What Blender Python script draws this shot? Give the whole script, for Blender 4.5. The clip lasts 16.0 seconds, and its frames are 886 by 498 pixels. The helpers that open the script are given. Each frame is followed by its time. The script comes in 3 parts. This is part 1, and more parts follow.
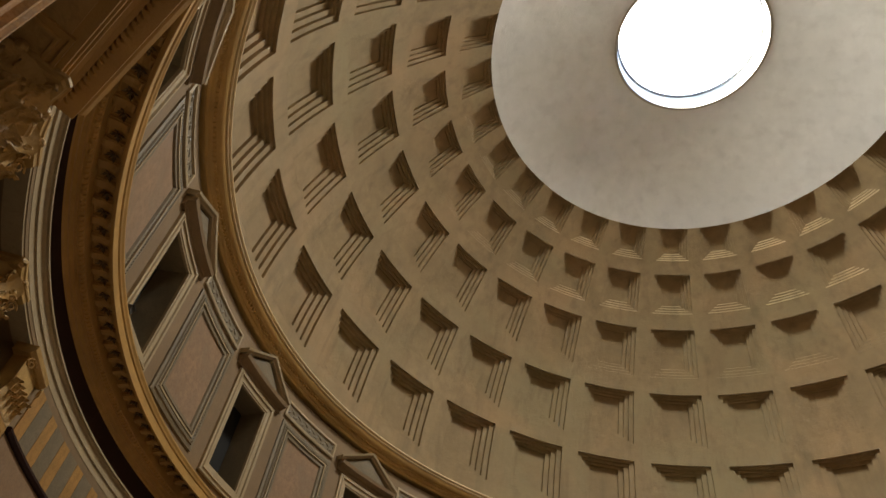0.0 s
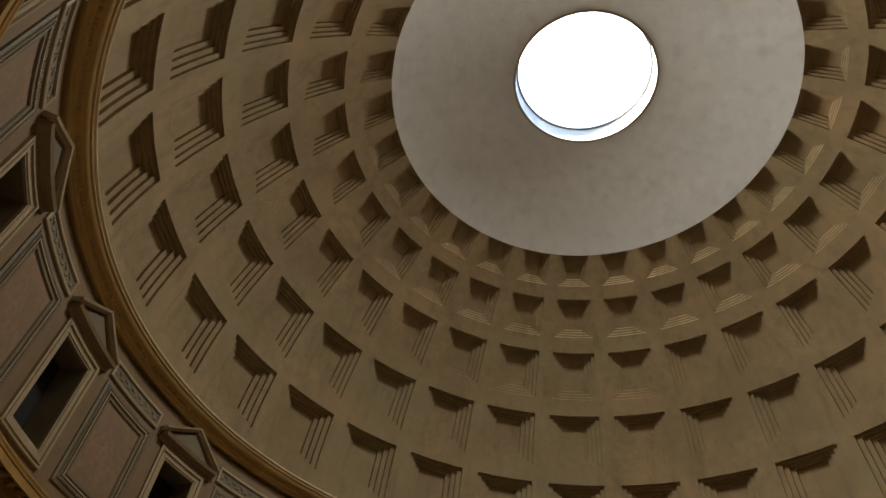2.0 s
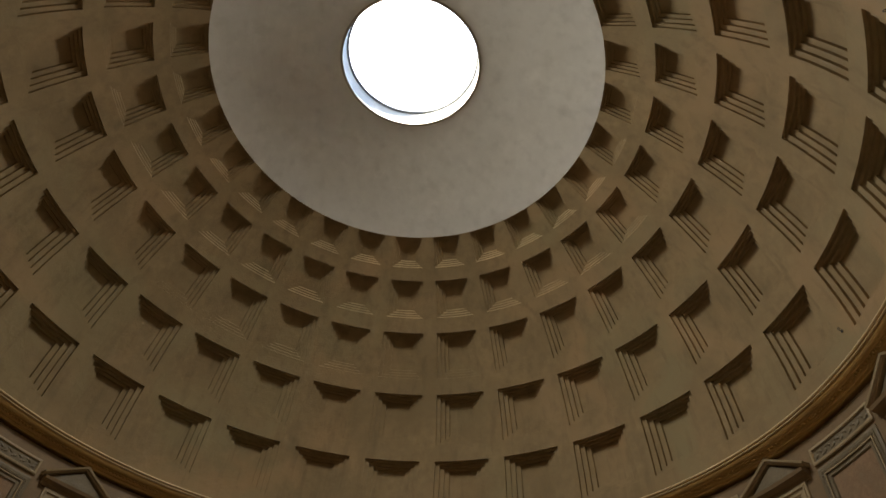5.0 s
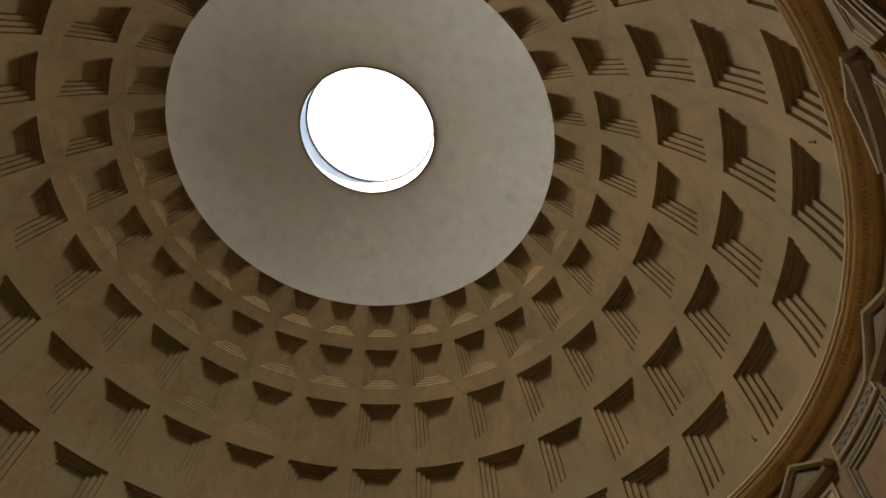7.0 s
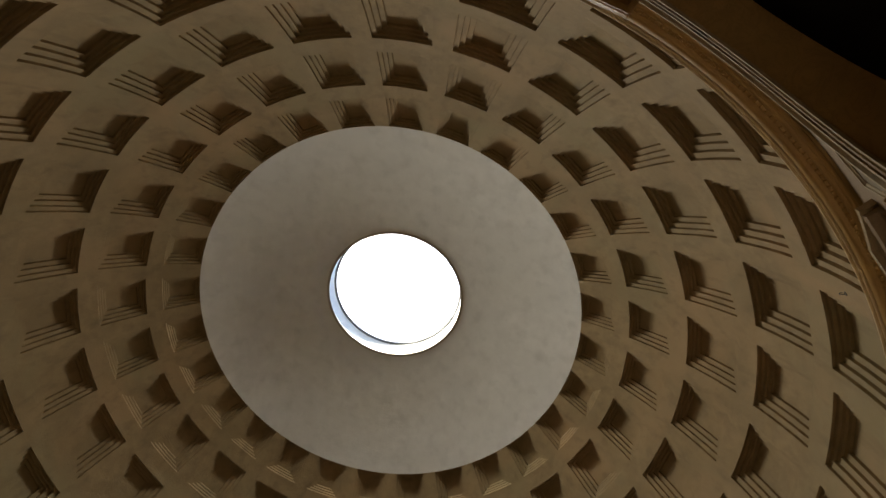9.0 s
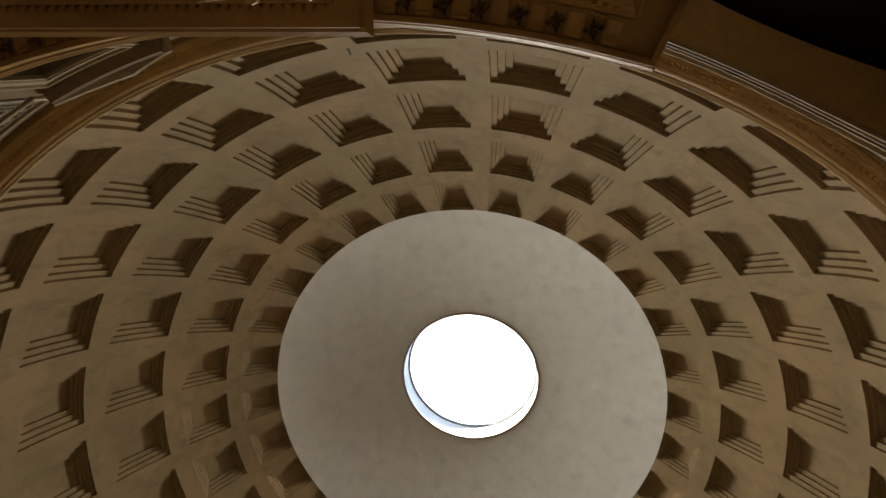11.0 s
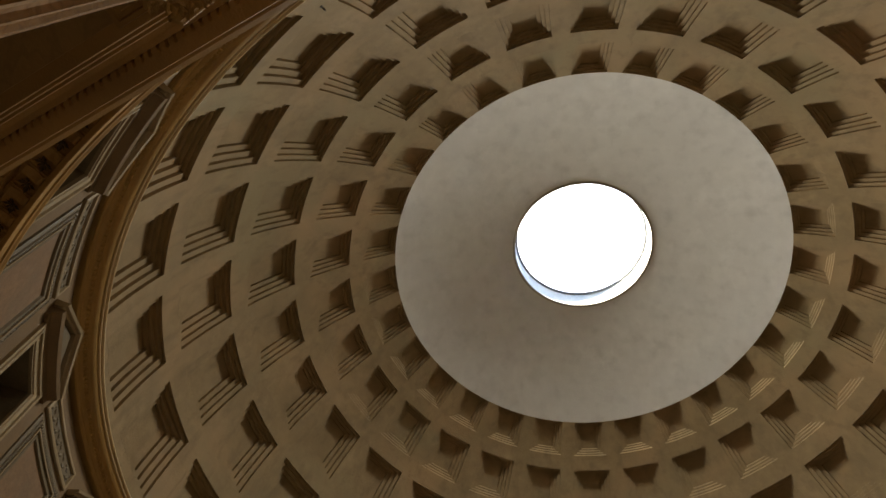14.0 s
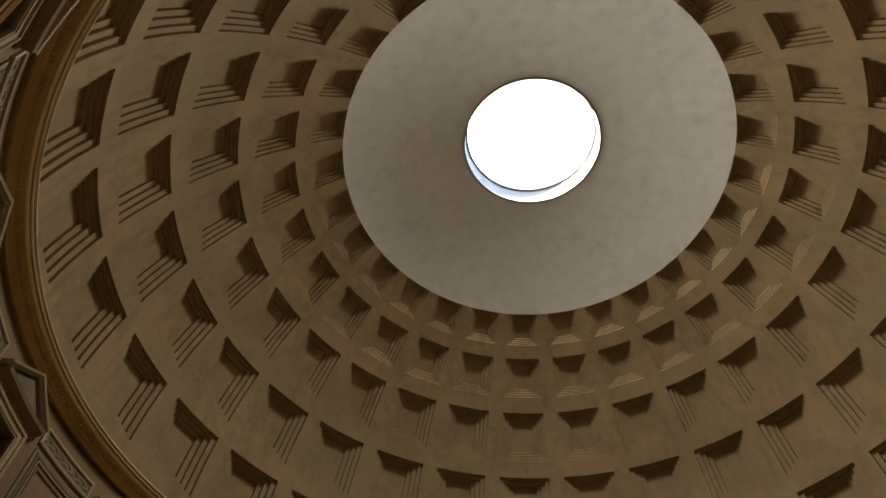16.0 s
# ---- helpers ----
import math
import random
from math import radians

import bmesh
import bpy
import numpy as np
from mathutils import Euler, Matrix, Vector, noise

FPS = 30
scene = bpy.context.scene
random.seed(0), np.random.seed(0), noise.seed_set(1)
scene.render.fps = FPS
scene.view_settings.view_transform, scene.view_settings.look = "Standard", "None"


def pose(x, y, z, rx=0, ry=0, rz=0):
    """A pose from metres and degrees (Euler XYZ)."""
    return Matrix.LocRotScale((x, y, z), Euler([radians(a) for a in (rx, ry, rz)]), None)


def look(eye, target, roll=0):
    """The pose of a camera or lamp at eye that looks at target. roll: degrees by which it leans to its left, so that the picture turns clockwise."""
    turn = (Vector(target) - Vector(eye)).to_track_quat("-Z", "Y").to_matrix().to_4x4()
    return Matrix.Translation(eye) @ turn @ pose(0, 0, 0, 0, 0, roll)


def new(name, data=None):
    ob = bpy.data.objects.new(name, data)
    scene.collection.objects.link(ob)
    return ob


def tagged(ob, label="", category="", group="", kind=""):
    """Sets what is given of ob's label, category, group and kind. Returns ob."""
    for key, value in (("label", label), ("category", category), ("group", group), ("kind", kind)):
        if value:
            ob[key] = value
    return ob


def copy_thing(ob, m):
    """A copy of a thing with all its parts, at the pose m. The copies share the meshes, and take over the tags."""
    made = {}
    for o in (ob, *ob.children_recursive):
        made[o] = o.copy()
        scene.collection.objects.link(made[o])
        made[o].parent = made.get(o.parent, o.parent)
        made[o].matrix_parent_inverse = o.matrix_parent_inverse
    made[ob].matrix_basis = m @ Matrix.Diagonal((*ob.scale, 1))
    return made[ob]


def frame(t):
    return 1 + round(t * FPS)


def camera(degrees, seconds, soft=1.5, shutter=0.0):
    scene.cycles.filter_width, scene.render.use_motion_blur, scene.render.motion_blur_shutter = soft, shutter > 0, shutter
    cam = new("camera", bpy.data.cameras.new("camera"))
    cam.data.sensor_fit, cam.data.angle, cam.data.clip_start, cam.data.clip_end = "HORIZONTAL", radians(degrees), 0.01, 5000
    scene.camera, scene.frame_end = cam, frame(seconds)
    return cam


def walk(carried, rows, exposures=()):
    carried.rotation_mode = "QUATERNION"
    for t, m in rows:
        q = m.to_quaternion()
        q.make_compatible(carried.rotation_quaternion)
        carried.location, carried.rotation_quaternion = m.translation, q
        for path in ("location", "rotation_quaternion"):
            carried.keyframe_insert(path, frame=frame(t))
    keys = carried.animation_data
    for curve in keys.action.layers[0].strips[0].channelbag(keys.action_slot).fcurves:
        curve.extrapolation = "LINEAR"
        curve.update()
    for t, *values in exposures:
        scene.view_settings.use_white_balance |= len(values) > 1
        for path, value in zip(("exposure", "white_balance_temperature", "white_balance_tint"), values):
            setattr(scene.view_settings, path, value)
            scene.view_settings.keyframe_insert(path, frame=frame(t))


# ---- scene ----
cam = camera(65.73, 16.0)
# seconds, eye (m), turn (degrees, Euler XYZ)
ROWS = [
    (0, -20.683, -2.151, 1.722, 138.780, -6.859, -54.381),
    (0.5, -20.532, -1.999, 1.735, 138.992, -6.563, -57.005),
    (1, -20.454, -1.878, 1.737, 139.725, -6.285, -60.587),
    (1.5, -20.446, -1.795, 1.737, 140.160, -5.618, -65.146),
    (2, -20.480, -1.740, 1.741, 140.122, -4.926, -69.438),
    (2.5, -20.523, -1.699, 1.757, 139.859, -4.895, -73.647),
    (3, -20.547, -1.661, 1.784, 139.428, -4.928, -79.352),
    (3.5, -20.537, -1.634, 1.792, 139.123, -4.409, -84.088),
    (4, -20.542, -1.614, 1.801, 138.855, -3.979, -88.673),
    (4.5, -20.569, -1.607, 1.788, 138.974, -3.939, -93.633),
    (5, -20.608, -1.615, 1.778, 138.952, -3.722, -98.844),
    (7.5, -20.525, -1.636, 1.712, 149.177, -3.738, -107.675),
    (8, -20.505, -1.647, 1.760, 153.493, -3.810, -106.825),
    (8.5, -20.539, -1.694, 1.771, 156.277, -4.299, -105.778),
    (9, -20.582, -1.747, 1.772, 158.833, -5.180, -104.852),
    (9.5, -20.601, -1.801, 1.795, 160.722, -5.874, -104.317),
    (10, -20.638, -1.899, 1.836, 162.712, -6.657, -103.487),
    (12.5, -20.578, -1.817, 1.742, 161.924, -7.761, -75.992),
    (13, -20.560, -1.820, 1.745, 159.350, -6.880, -70.650),
    (13.5, -20.562, -1.778, 1.747, 156.297, -5.331, -66.815),
    (14, -20.575, -1.708, 1.741, 154.005, -3.895, -67.182),
    (14.5, -20.585, -1.645, 1.735, 151.355, -2.605, -67.286),
    (15, -20.594, -1.580, 1.733, 150.098, -2.084, -68.496),
    (15.5, -20.593, -1.515, 1.736, 147.693, -2.041, -70.267),
    (16, -20.576, -1.459, 1.742, 145.195, -1.410, -72.365),
]
# seconds, stops, kelvin, tint
BASE = 4.2
EXPOSURES = [(t, BASE + e, 6750.0 if t < 2.5 else 7100.0, 7.0) for t, e in ((0.0, -0.1), (1.0, -0.35), (2.0, -0.95), (3.0, -1.3), (4.0, -1.4), (5.0, -1.25), (7.5, -1.2), (8.5, -1.35), (10.0, -1.2), (12.5, -0.75), (14.5, -1.05), (16.0, -1.1))]
walk(cam, [(t, pose(*p)) for t, *p in ROWS], EXPOSURES)

# ---- light ----
world = bpy.data.worlds.new("sky")
scene.world = world
world.use_nodes = True
nt = world.node_tree
sky = nt.nodes.new("ShaderNodeTexSky")
sky.sky_type, sky.sun_disc = "NISHITA", False
sky.sun_elevation, sky.sun_rotation = radians(69), radians(35)
nt.links.new(sky.outputs[0], nt.nodes["Background"].inputs[0])
nt.nodes["Background"].inputs[1].default_value = 0.15

OCULUS_R = 4.41
# the sun falls through the oculus on to the floor, out of sight
sun = new("sun", bpy.data.lights.new("sun", "SUN"))
sun.data.energy, sun.data.angle, sun.data.color = 3.0, radians(0.5), (1.0, 0.93, 0.82)
sun.matrix_world = look((0, 0, 44), (-9.6, -13.6, 0.0))
# the sky's light, standing in the oculus; it leans away from the sun, about which the sky is brightest
glow = new("oculus_skylight", bpy.data.lights.new("oculus_skylight", "AREA"))
glow.data.shape, glow.data.size = "DISK", 8.0
glow.data.energy, glow.data.color = 720.0, (1.0, 0.95, 0.84)
glow.matrix_world = look((0, 0, 44.1), (-0.08, -0.27, 43.1))


# ---- materials ----
def mat(name, base, rough=0.7, var=0.25, scale=1.0, bump=0.3, tint=None, streak=0.0, island=0.0, metal=0.0, veins=0.0, patches=()):
    """A stone or plaster surface: cloudy stains, fine grain, bump and, if asked for, vertical streaks or veins."""
    m = bpy.data.materials.new(name)
    m.use_nodes = True
    n, l = m.node_tree.nodes, m.node_tree.links
    b = n["Principled BSDF"]
    b.inputs["Roughness"].default_value, b.inputs["Metallic"].default_value = rough, metal
    tc = n.new("ShaderNodeTexCoord")

    def noise_tex(s, detail, vec=None, distort=0.0):
        x = n.new("ShaderNodeTexNoise")
        x.inputs["Scale"].default_value, x.inputs["Detail"].default_value = s, detail
        x.inputs["Distortion"].default_value = distort
        l.new(vec or tc.outputs["Object"], x.inputs["Vector"])
        return x.outputs["Fac"]

    def mix(a, c, fac, kind="MIX"):
        x = n.new("ShaderNodeMix")
        x.data_type, x.blend_type = "RGBA", kind
        for sock, v in ((x.inputs[6], a), (x.inputs[7], c), (x.inputs[0], fac)):
            if isinstance(v, (tuple, float)):
                sock.default_value = v
            else:
                l.new(v, sock)
        return x.outputs[2]

    def ramp(v, lo, hi):
        x = n.new("ShaderNodeMapRange")
        x.inputs[1].default_value, x.inputs[2].default_value = lo, hi
        l.new(v, x.inputs[0])
        return x.outputs[0]

    tint = tint or tuple(c * (1 - var) for c in base)
    big = ramp(noise_tex(0.35 * scale, 5, distort=0.6), 0.35, 0.68)
    mid = ramp(noise_tex(2.2 * scale, 8), 0.3, 0.75)
    fine = noise_tex(26 * scale, 4)
    col = mix((*base, 1.0), (*tint, 1.0), big)
    dark = tuple(c * (1 - 0.7 * var) for c in base)
    col = mix(col, (*dark, 1.0), mid)
    for i, (shade, size) in enumerate(patches):     # broad weathered patches of another hue
        shift = n.new("ShaderNodeMapping")
        shift.inputs["Location"].default_value = (17.0 * i + 5.0, 9.0 * i, 3.0)
        l.new(tc.outputs["Object"], shift.inputs["Vector"])
        col = mix(col, (*shade, 1.0), ramp(noise_tex(size, 6, shift.outputs[0], 0.8), 0.5, 0.7))
    if streak:
        mp = n.new("ShaderNodeMapping")
        mp.inputs["Scale"].default_value = (1.2, 1.2, 0.12)
        l.new(tc.outputs["Object"], mp.inputs["Vector"])
        st = ramp(noise_tex(1.6 * scale, 6, mp.outputs[0]), 0.52, 0.75)
        s2 = n.new("ShaderNodeMath")
        s2.operation = "MULTIPLY"
        s2.inputs[1].default_value = streak
        l.new(st, s2.inputs[0])
        col = mix(col, tuple(c * 0.45 for c in base) + (1.0,), s2.outputs[0])
    if veins:
        vn = n.new("ShaderNodeTexNoise")
        vn.inputs["Scale"].default_value, vn.inputs["Detail"].default_value, vn.inputs["Distortion"].default_value = 1.7 * scale, 9, 2.5
        l.new(tc.outputs["Object"], vn.inputs["Vector"])
        v1 = n.new("ShaderNodeMath")
        v1.operation = "SUBTRACT"
        v1.inputs[1].default_value = 0.5
        l.new(vn.outputs["Fac"], v1.inputs[0])
        v2 = n.new("ShaderNodeMath")
        v2.operation = "ABSOLUTE"
        l.new(v1.outputs[0], v2.inputs[0])
        v3 = n.new("ShaderNodeMapRange")
        v3.inputs[1].default_value, v3.inputs[2].default_value, v3.inputs[3].default_value, v3.inputs[4].default_value = 0.0, 0.05, veins, 0.0
        l.new(v2.outputs[0], v3.inputs[0])
        col = mix(col, tuple(c * 0.4 for c in base) + (1.0,), v3.outputs[0])
    if island:
        rnd = n.new("ShaderNodeObjectInfo")
        rr = n.new("ShaderNodeMapRange")
        rr.inputs[3].default_value, rr.inputs[4].default_value = 1 - island, 1 + island
        l.new(rnd.outputs["Random"], rr.inputs[0])
        cmb = n.new("ShaderNodeCombineColor")
        for i in range(3):
            l.new(rr.outputs[0], cmb.inputs[i])
        col = mix(col, cmb.outputs[0], 1.0, "MULTIPLY")
    l.new(col, b.inputs["Base Color"])
    add = n.new("ShaderNodeMath")
    add.operation = "ADD"
    l.new(mid, add.inputs[0])
    l.new(fine, add.inputs[1])
    bp = n.new("ShaderNodeBump")
    bp.inputs["Strength"].default_value, bp.inputs["Distance"].default_value = bump, 0.03
    l.new(add.outputs[0], bp.inputs["Height"])
    l.new(bp.outputs[0], b.inputs["Normal"])
    return m


M_DOME = mat("dome_plaster", (0.35, 0.255, 0.14), 0.9, 0.42, 0.8, 0.5, (0.265, 0.195, 0.105), streak=0.5, patches=(((0.28, 0.225, 0.125), 0.14), ((0.35, 0.24, 0.13), 0.21)))
# paler and greyer than the dome: haze round the oculus put into the colour
M_CROWN_HAZE = mat("haze_paled_crown_plaster", (0.75, 0.755, 0.765), 0.85, 0.2, 0.6, 0.4, (0.67, 0.675, 0.68), streak=0.25)
M_CORNICE = mat("gilded_cornice", (0.58, 0.37, 0.13), 0.45, 0.35, 1.2, 0.2)
M_GOLD = mat("pale_gold_bead", (0.8, 0.63, 0.38), 0.35, 0.25, 1.5, 0.1)
M_MARBLE = mat("white_marble", (0.43, 0.335, 0.205), 0.55, 0.25, 1.5, 0.2, veins=0.25)
M_OCHRE = mat("ochre_marble", (0.52, 0.3, 0.09), 0.5, 0.35, 1.5, 0.2)
M_GREY = mat("grey_marble", (0.23, 0.185, 0.12), 0.5, 0.35, 2.0, 0.3, veins=0.3)
M_PINK = mat("pinkish_marble", (0.35, 0.22, 0.13), 0.5, 0.5, 2.0, 0.15, (0.23, 0.17, 0.11), veins=0.35)
M_ATTIC = mat("attic_revetment", (0.26, 0.175, 0.095), 0.55, 0.3, 1.2, 0.15, veins=0.2)
M_PORPHYRY = mat("porphyry", (0.03, 0.012, 0.009), 0.85, 0.3, 3.0, 0.1)
M_PORPHYRY.node_tree.nodes["Principled BSDF"].inputs["Specular IOR Level"].default_value = 0.15
M_GIALLO = mat("yellow_marble", (0.5, 0.27, 0.07), 0.75, 0.5, 1.6, 0.2, (0.32, 0.15, 0.04), veins=0.5)
# near-black: shade of the arch recess and chapel is put into the colour
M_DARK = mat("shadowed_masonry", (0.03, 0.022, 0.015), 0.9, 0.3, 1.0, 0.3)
M_VAULT = mat("vault_plaster", (0.55, 0.34, 0.12), 0.6, 0.45, 0.8, 0.3, veins=0.3)
# dark brown that carries the shade of the sunk rosettes in its colour
M_SHADE_OCHRE = mat("shade_dark_ochre", (0.16, 0.1, 0.045), 0.8, 0.5, 4.0, 0.4)
M_FLOOR = mat("floor_marble", (0.2, 0.155, 0.11), 0.4, 0.3, 0.6, 0.05)
M_BRONZE = mat("dark_bronze", (0.075, 0.075, 0.08), 0.6, 0.3, 3.0, 0.1)
M_LIP = mat("weathered_bronze", (0.22, 0.23, 0.25), 0.6, 0.3, 3.0, 0.1)
M_LEAD = mat("oculus_bronze", (0.45, 0.45, 0.43), 0.5, 0.2, 2.0, 0.1)


# ---- building helpers ----
R0, ZC, R_WALL = 21.65, 21.65, 21.86
ARCH_LON, ARCH_R, ARCH_Z = 197.7, 4.2, 15.4
CHAPEL_LON, AEDICULE_LON = 152.7, 174.9
WINDOW_LONS = [(62.7 + 22.5 * k) % 360 for k in range(16) if k != 6]
WIN_W, WIN_Z = 1.06, (15.04, 18.91)


def polar(r, lon, z):
    a = radians(lon)
    return Vector((r * math.cos(a), r * math.sin(a), z))


def at_wall(lon, r=R_WALL, z=0.0):
    """A frame on the round wall: x to the right as one faces the wall, y out through the wall, z up."""
    p = polar(r, lon, z)
    return pose(p.x, p.y, p.z, 0, 0, lon - 90)


def link(name, bm, material, parent=None, label="", smooth=False):
    me = bpy.data.meshes.new(name)
    bmesh.ops.recalc_face_normals(bm, faces=bm.faces)
    bm.to_mesh(me)
    bm.free()
    me.materials.append(material)
    if smooth:
        for p in me.polygons:
            p.use_smooth = True
    ob = new(name, me)
    if parent:
        ob.parent = parent
    return tagged(ob, label)


def part(name, bm, material, parent, label="", smooth=False):
    return link(name, bm, material, parent, label, smooth)


def raw(name, verts, faces, material, parent=None, label="", smooth=False):
    me = bpy.data.meshes.new(name)
    me.from_pydata(verts, [], faces)
    me.materials.append(material)
    me.validate()
    if smooth:
        for p in me.polygons:
            p.use_smooth = True
    ob = new(name, me)
    if parent:
        ob.parent = parent
    return tagged(ob, label)


def empty(name, m):
    ob = new(name)
    ob.matrix_basis = m
    return ob


def box(bm, x0, x1, y0, y1, z0, z1, nx=1):
    """An axis-parallel block, cut into nx lengths along x."""
    g = []
    for i in range(nx + 1):
        x = x0 + (x1 - x0) * i / nx
        g.append([bm.verts.new((x, y, z)) for y, z in ((y0, z0), (y1, z0), (y1, z1), (y0, z1))])
    for a, b in zip(g, g[1:]):
        for k in range(4):
            bm.faces.new((a[k], a[(k + 1) % 4], b[(k + 1) % 4], b[k]))
    bm.faces.new(g[0])
    bm.faces.new(g[-1])


def bend(bm, r=R_WALL):
    """Bends a flat piece, built on the wall's tangent plane, to the wall's curve."""
    for v in bm.verts:
        a, q = v.co.x / r, r + v.co.y
        v.co.x, v.co.y = q * math.sin(a), q * math.cos(a) - r


def soften(bm, w=0.02):
    bmesh.ops.bevel(bm, geom=[e for e in bm.edges if e.is_manifold and e.calc_face_angle(0) > 0.5], offset=w, segments=1, affect="EDGES")


def sweep(profile, lon0, lon1, step=1.0, caps=True):
    """Verts and faces of a closed (r, z) profile carried round the axis."""
    full = abs(lon1 - lon0) >= 359.9
    n = max(2, round(abs(lon1 - lon0) / step))
    k = len(profile)
    verts, faces = [], []
    for i in range(n if full else n + 1):
        lon = lon0 + (lon1 - lon0) * i / n
        verts += [tuple(polar(r, lon, z)) for r, z in profile]
    for i in range(n):
        a, b = i * k, ((i + 1) % n if full else i + 1) * k
        for j in range(k):
            j2 = (j + 1) % k
            faces.append((a + j, a + j2, b + j2, b + j))
    if caps and not full:
        faces += [tuple(range(k)), tuple(range(n * k, n * k + k))]
    return verts, faces


def swept(name, profile, lon0, lon1, material, parent=None, label="", step=1.0):
    v, f = sweep(profile, lon0, lon1, step)
    bm = bmesh.new()
    vs = [bm.verts.new(p) for p in v]
    for q in f:
        bm.faces.new([vs[i] for i in q])
    return link(name, bm, material, parent, label)


def run(bm, profile, x0, x1, nx=1):
    """A moulding with a closed (y, z) profile along x."""
    g = []
    for i in range(nx + 1):
        x = x0 + (x1 - x0) * i / nx
        g.append([bm.verts.new((x, y, z)) for y, z in profile])
    k = len(profile)
    for a, b in zip(g, g[1:]):
        for j in range(k):
            bm.faces.new((a[j], a[(j + 1) % k], b[(j + 1) % k], b[j]))
    bm.faces.new(g[0])
    bm.faces.new(g[-1])


def frame_moulding(bm, x0, x1, z0, z1, steps, nx=4):
    """A mitred picture-frame moulding. steps: (inset, y) from the outer edge inwards; it opens at the last inset."""
    def loop(inset, y):
        a, b, c, d = x0 + inset, x1 - inset, z0 + inset, z1 - inset
        pts = [(a + (b - a) * i / nx, y, c) for i in range(nx)] + [(b, y, c + (d - c) * i / nx) for i in range(nx)]
        pts += [(b + (a - b) * i / nx, y, d) for i in range(nx)] + [(a, y, d + (c - d) * i / nx) for i in range(nx)]
        return [bm.verts.new(p) for p in pts]
    loops = [loop(*s) for s in steps]
    for p, q in zip(loops, loops[1:]):
        for i in range(len(p)):
            j = (i + 1) % len(p)
            bm.faces.new((p[i], p[j], q[j], q[i]))


# ---- the dome: one stepped mesh with five rings of twenty-eight coffers ----
RINGS = [(4.62, 14.30, 4.97), (17.22, 26.42, 4.93), (29.38, 37.96, 4.78), (40.84, 47.97, 4.6), (50.52, 56.40, 4.45)]
STEP = 360 / 28
FIRST = 4.85


def dome():
    verts, faces = [], []

    def sph(lat, lon, d=0.0):
        a, o, r = radians(lat), radians(lon), R0 + d
        return (r * math.cos(a) * math.cos(o), r * math.cos(a) * math.sin(o), ZC + r * math.sin(a))

    def grid(la, lo, d):
        b = len(verts)
        verts.extend(sph(a, o, d) for a in la for o in lo)
        w = len(lo)
        for i in range(len(la) - 1):
            for j in range(w - 1):
                faces.append((b + i * w + j, b + i * w + j + 1, b + (i + 1) * w + j + 1, b + (i + 1) * w + j))

    def lin(a, b, n):
        return [a + (b - a) * i / n for i in range(n + 1)]

    def strip(p, q):
        b = len(verts)
        verts.extend(p + q)
        n = len(p)
        for i in range(n):
            j = (i + 1) % n
            faces.append((b + i, b + j, b + n + j, b + n + i))

    round_lons = lin(0, 360, 336)
    edges = [0.2] + [v for r in RINGS for v in r[:2]]
    for lo, hi in zip(edges[0::2], edges[1::2]):
        grid(lin(lo, hi, 3), round_lons, 0)
    top = math.degrees(math.acos(OCULUS_R / R0))
    for ring, (b0, t0, half) in enumerate(RINGS):
        for c in range(28):
            mid = FIRST + c * STEP
            grid(lin(b0, t0, 8), lin(mid + half, mid + STEP - half, 3), 0)
            h, w = t0 - b0, 2 * half
            k_depth = (0.165, 0.15, 0.135, 0.12, 0.105)[ring]

            slope = (0.0, 0.004, 0.01, 0.022, 0.026)[ring]

            def rect(k, deep=False):
                f = k / 3
                return (b0 + (0.19 * f + slope * deep) * h, t0 - 0.145 * h * f, mid - half + 0.25 * w * f, mid + half - 0.25 * w * f)

            def ring_pts(k, d, deep=False):
                y0, y1, x0, x1 = rect(k, deep)
                n = 5
                out = [sph(y0, x0 + (x1 - x0) * i / n, d) for i in range(n)] + [sph(y0 + (y1 - y0) * i / n, x1, d) for i in range(n)]
                return out + [sph(y1, x1 + (x0 - x1) * i / n, d) for i in range(n)] + [sph(y1 + (y0 - y1) * i / n, x0, d) for i in range(n)]
            for k in range(4):
                strip(ring_pts(k, k * k_depth), ring_pts(k, (k + 1) * k_depth, True))
                if k < 3:
                    strip(ring_pts(k, (k + 1) * k_depth, True), ring_pts(k + 1, (k + 1) * k_depth))
            y0, y1, x0, x1 = rect(3, True)
            grid(lin(y0, y1, 5), lin(x0, x1, 5), 4 * k_depth)
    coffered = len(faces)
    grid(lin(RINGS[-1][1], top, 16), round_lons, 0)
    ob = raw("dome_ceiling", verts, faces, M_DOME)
    ob.data.materials.append(M_CROWN_HAZE)
    for f in ob.data.polygons[coffered:]:     # the plain crown round the oculus, paled to stand for haze and glow
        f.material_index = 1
    return ob


tagged(dome(), "grey-brown coffered concrete dome with five rings of stepped coffers", "dome", kind="structure")
# outer shell of the dome, closed against the sky except for the oculus
prof = [((R0 + 1.6) * math.cos(radians(a)), ZC + (R0 + 1.6) * math.sin(radians(a))) for a in range(0, 76, 3)]
prof += [(OCULUS_R + 0.35, ZC + 22.9), (OCULUS_R + 0.35, ZC + 23.4)]
prof += [(r + 0.3, z + 0.3) for r, z in reversed(prof)]
tagged(swept("dome_shell", prof, 0, 360, M_DARK, step=3), "plain outer shell of the concrete dome", "dome", kind="structure")
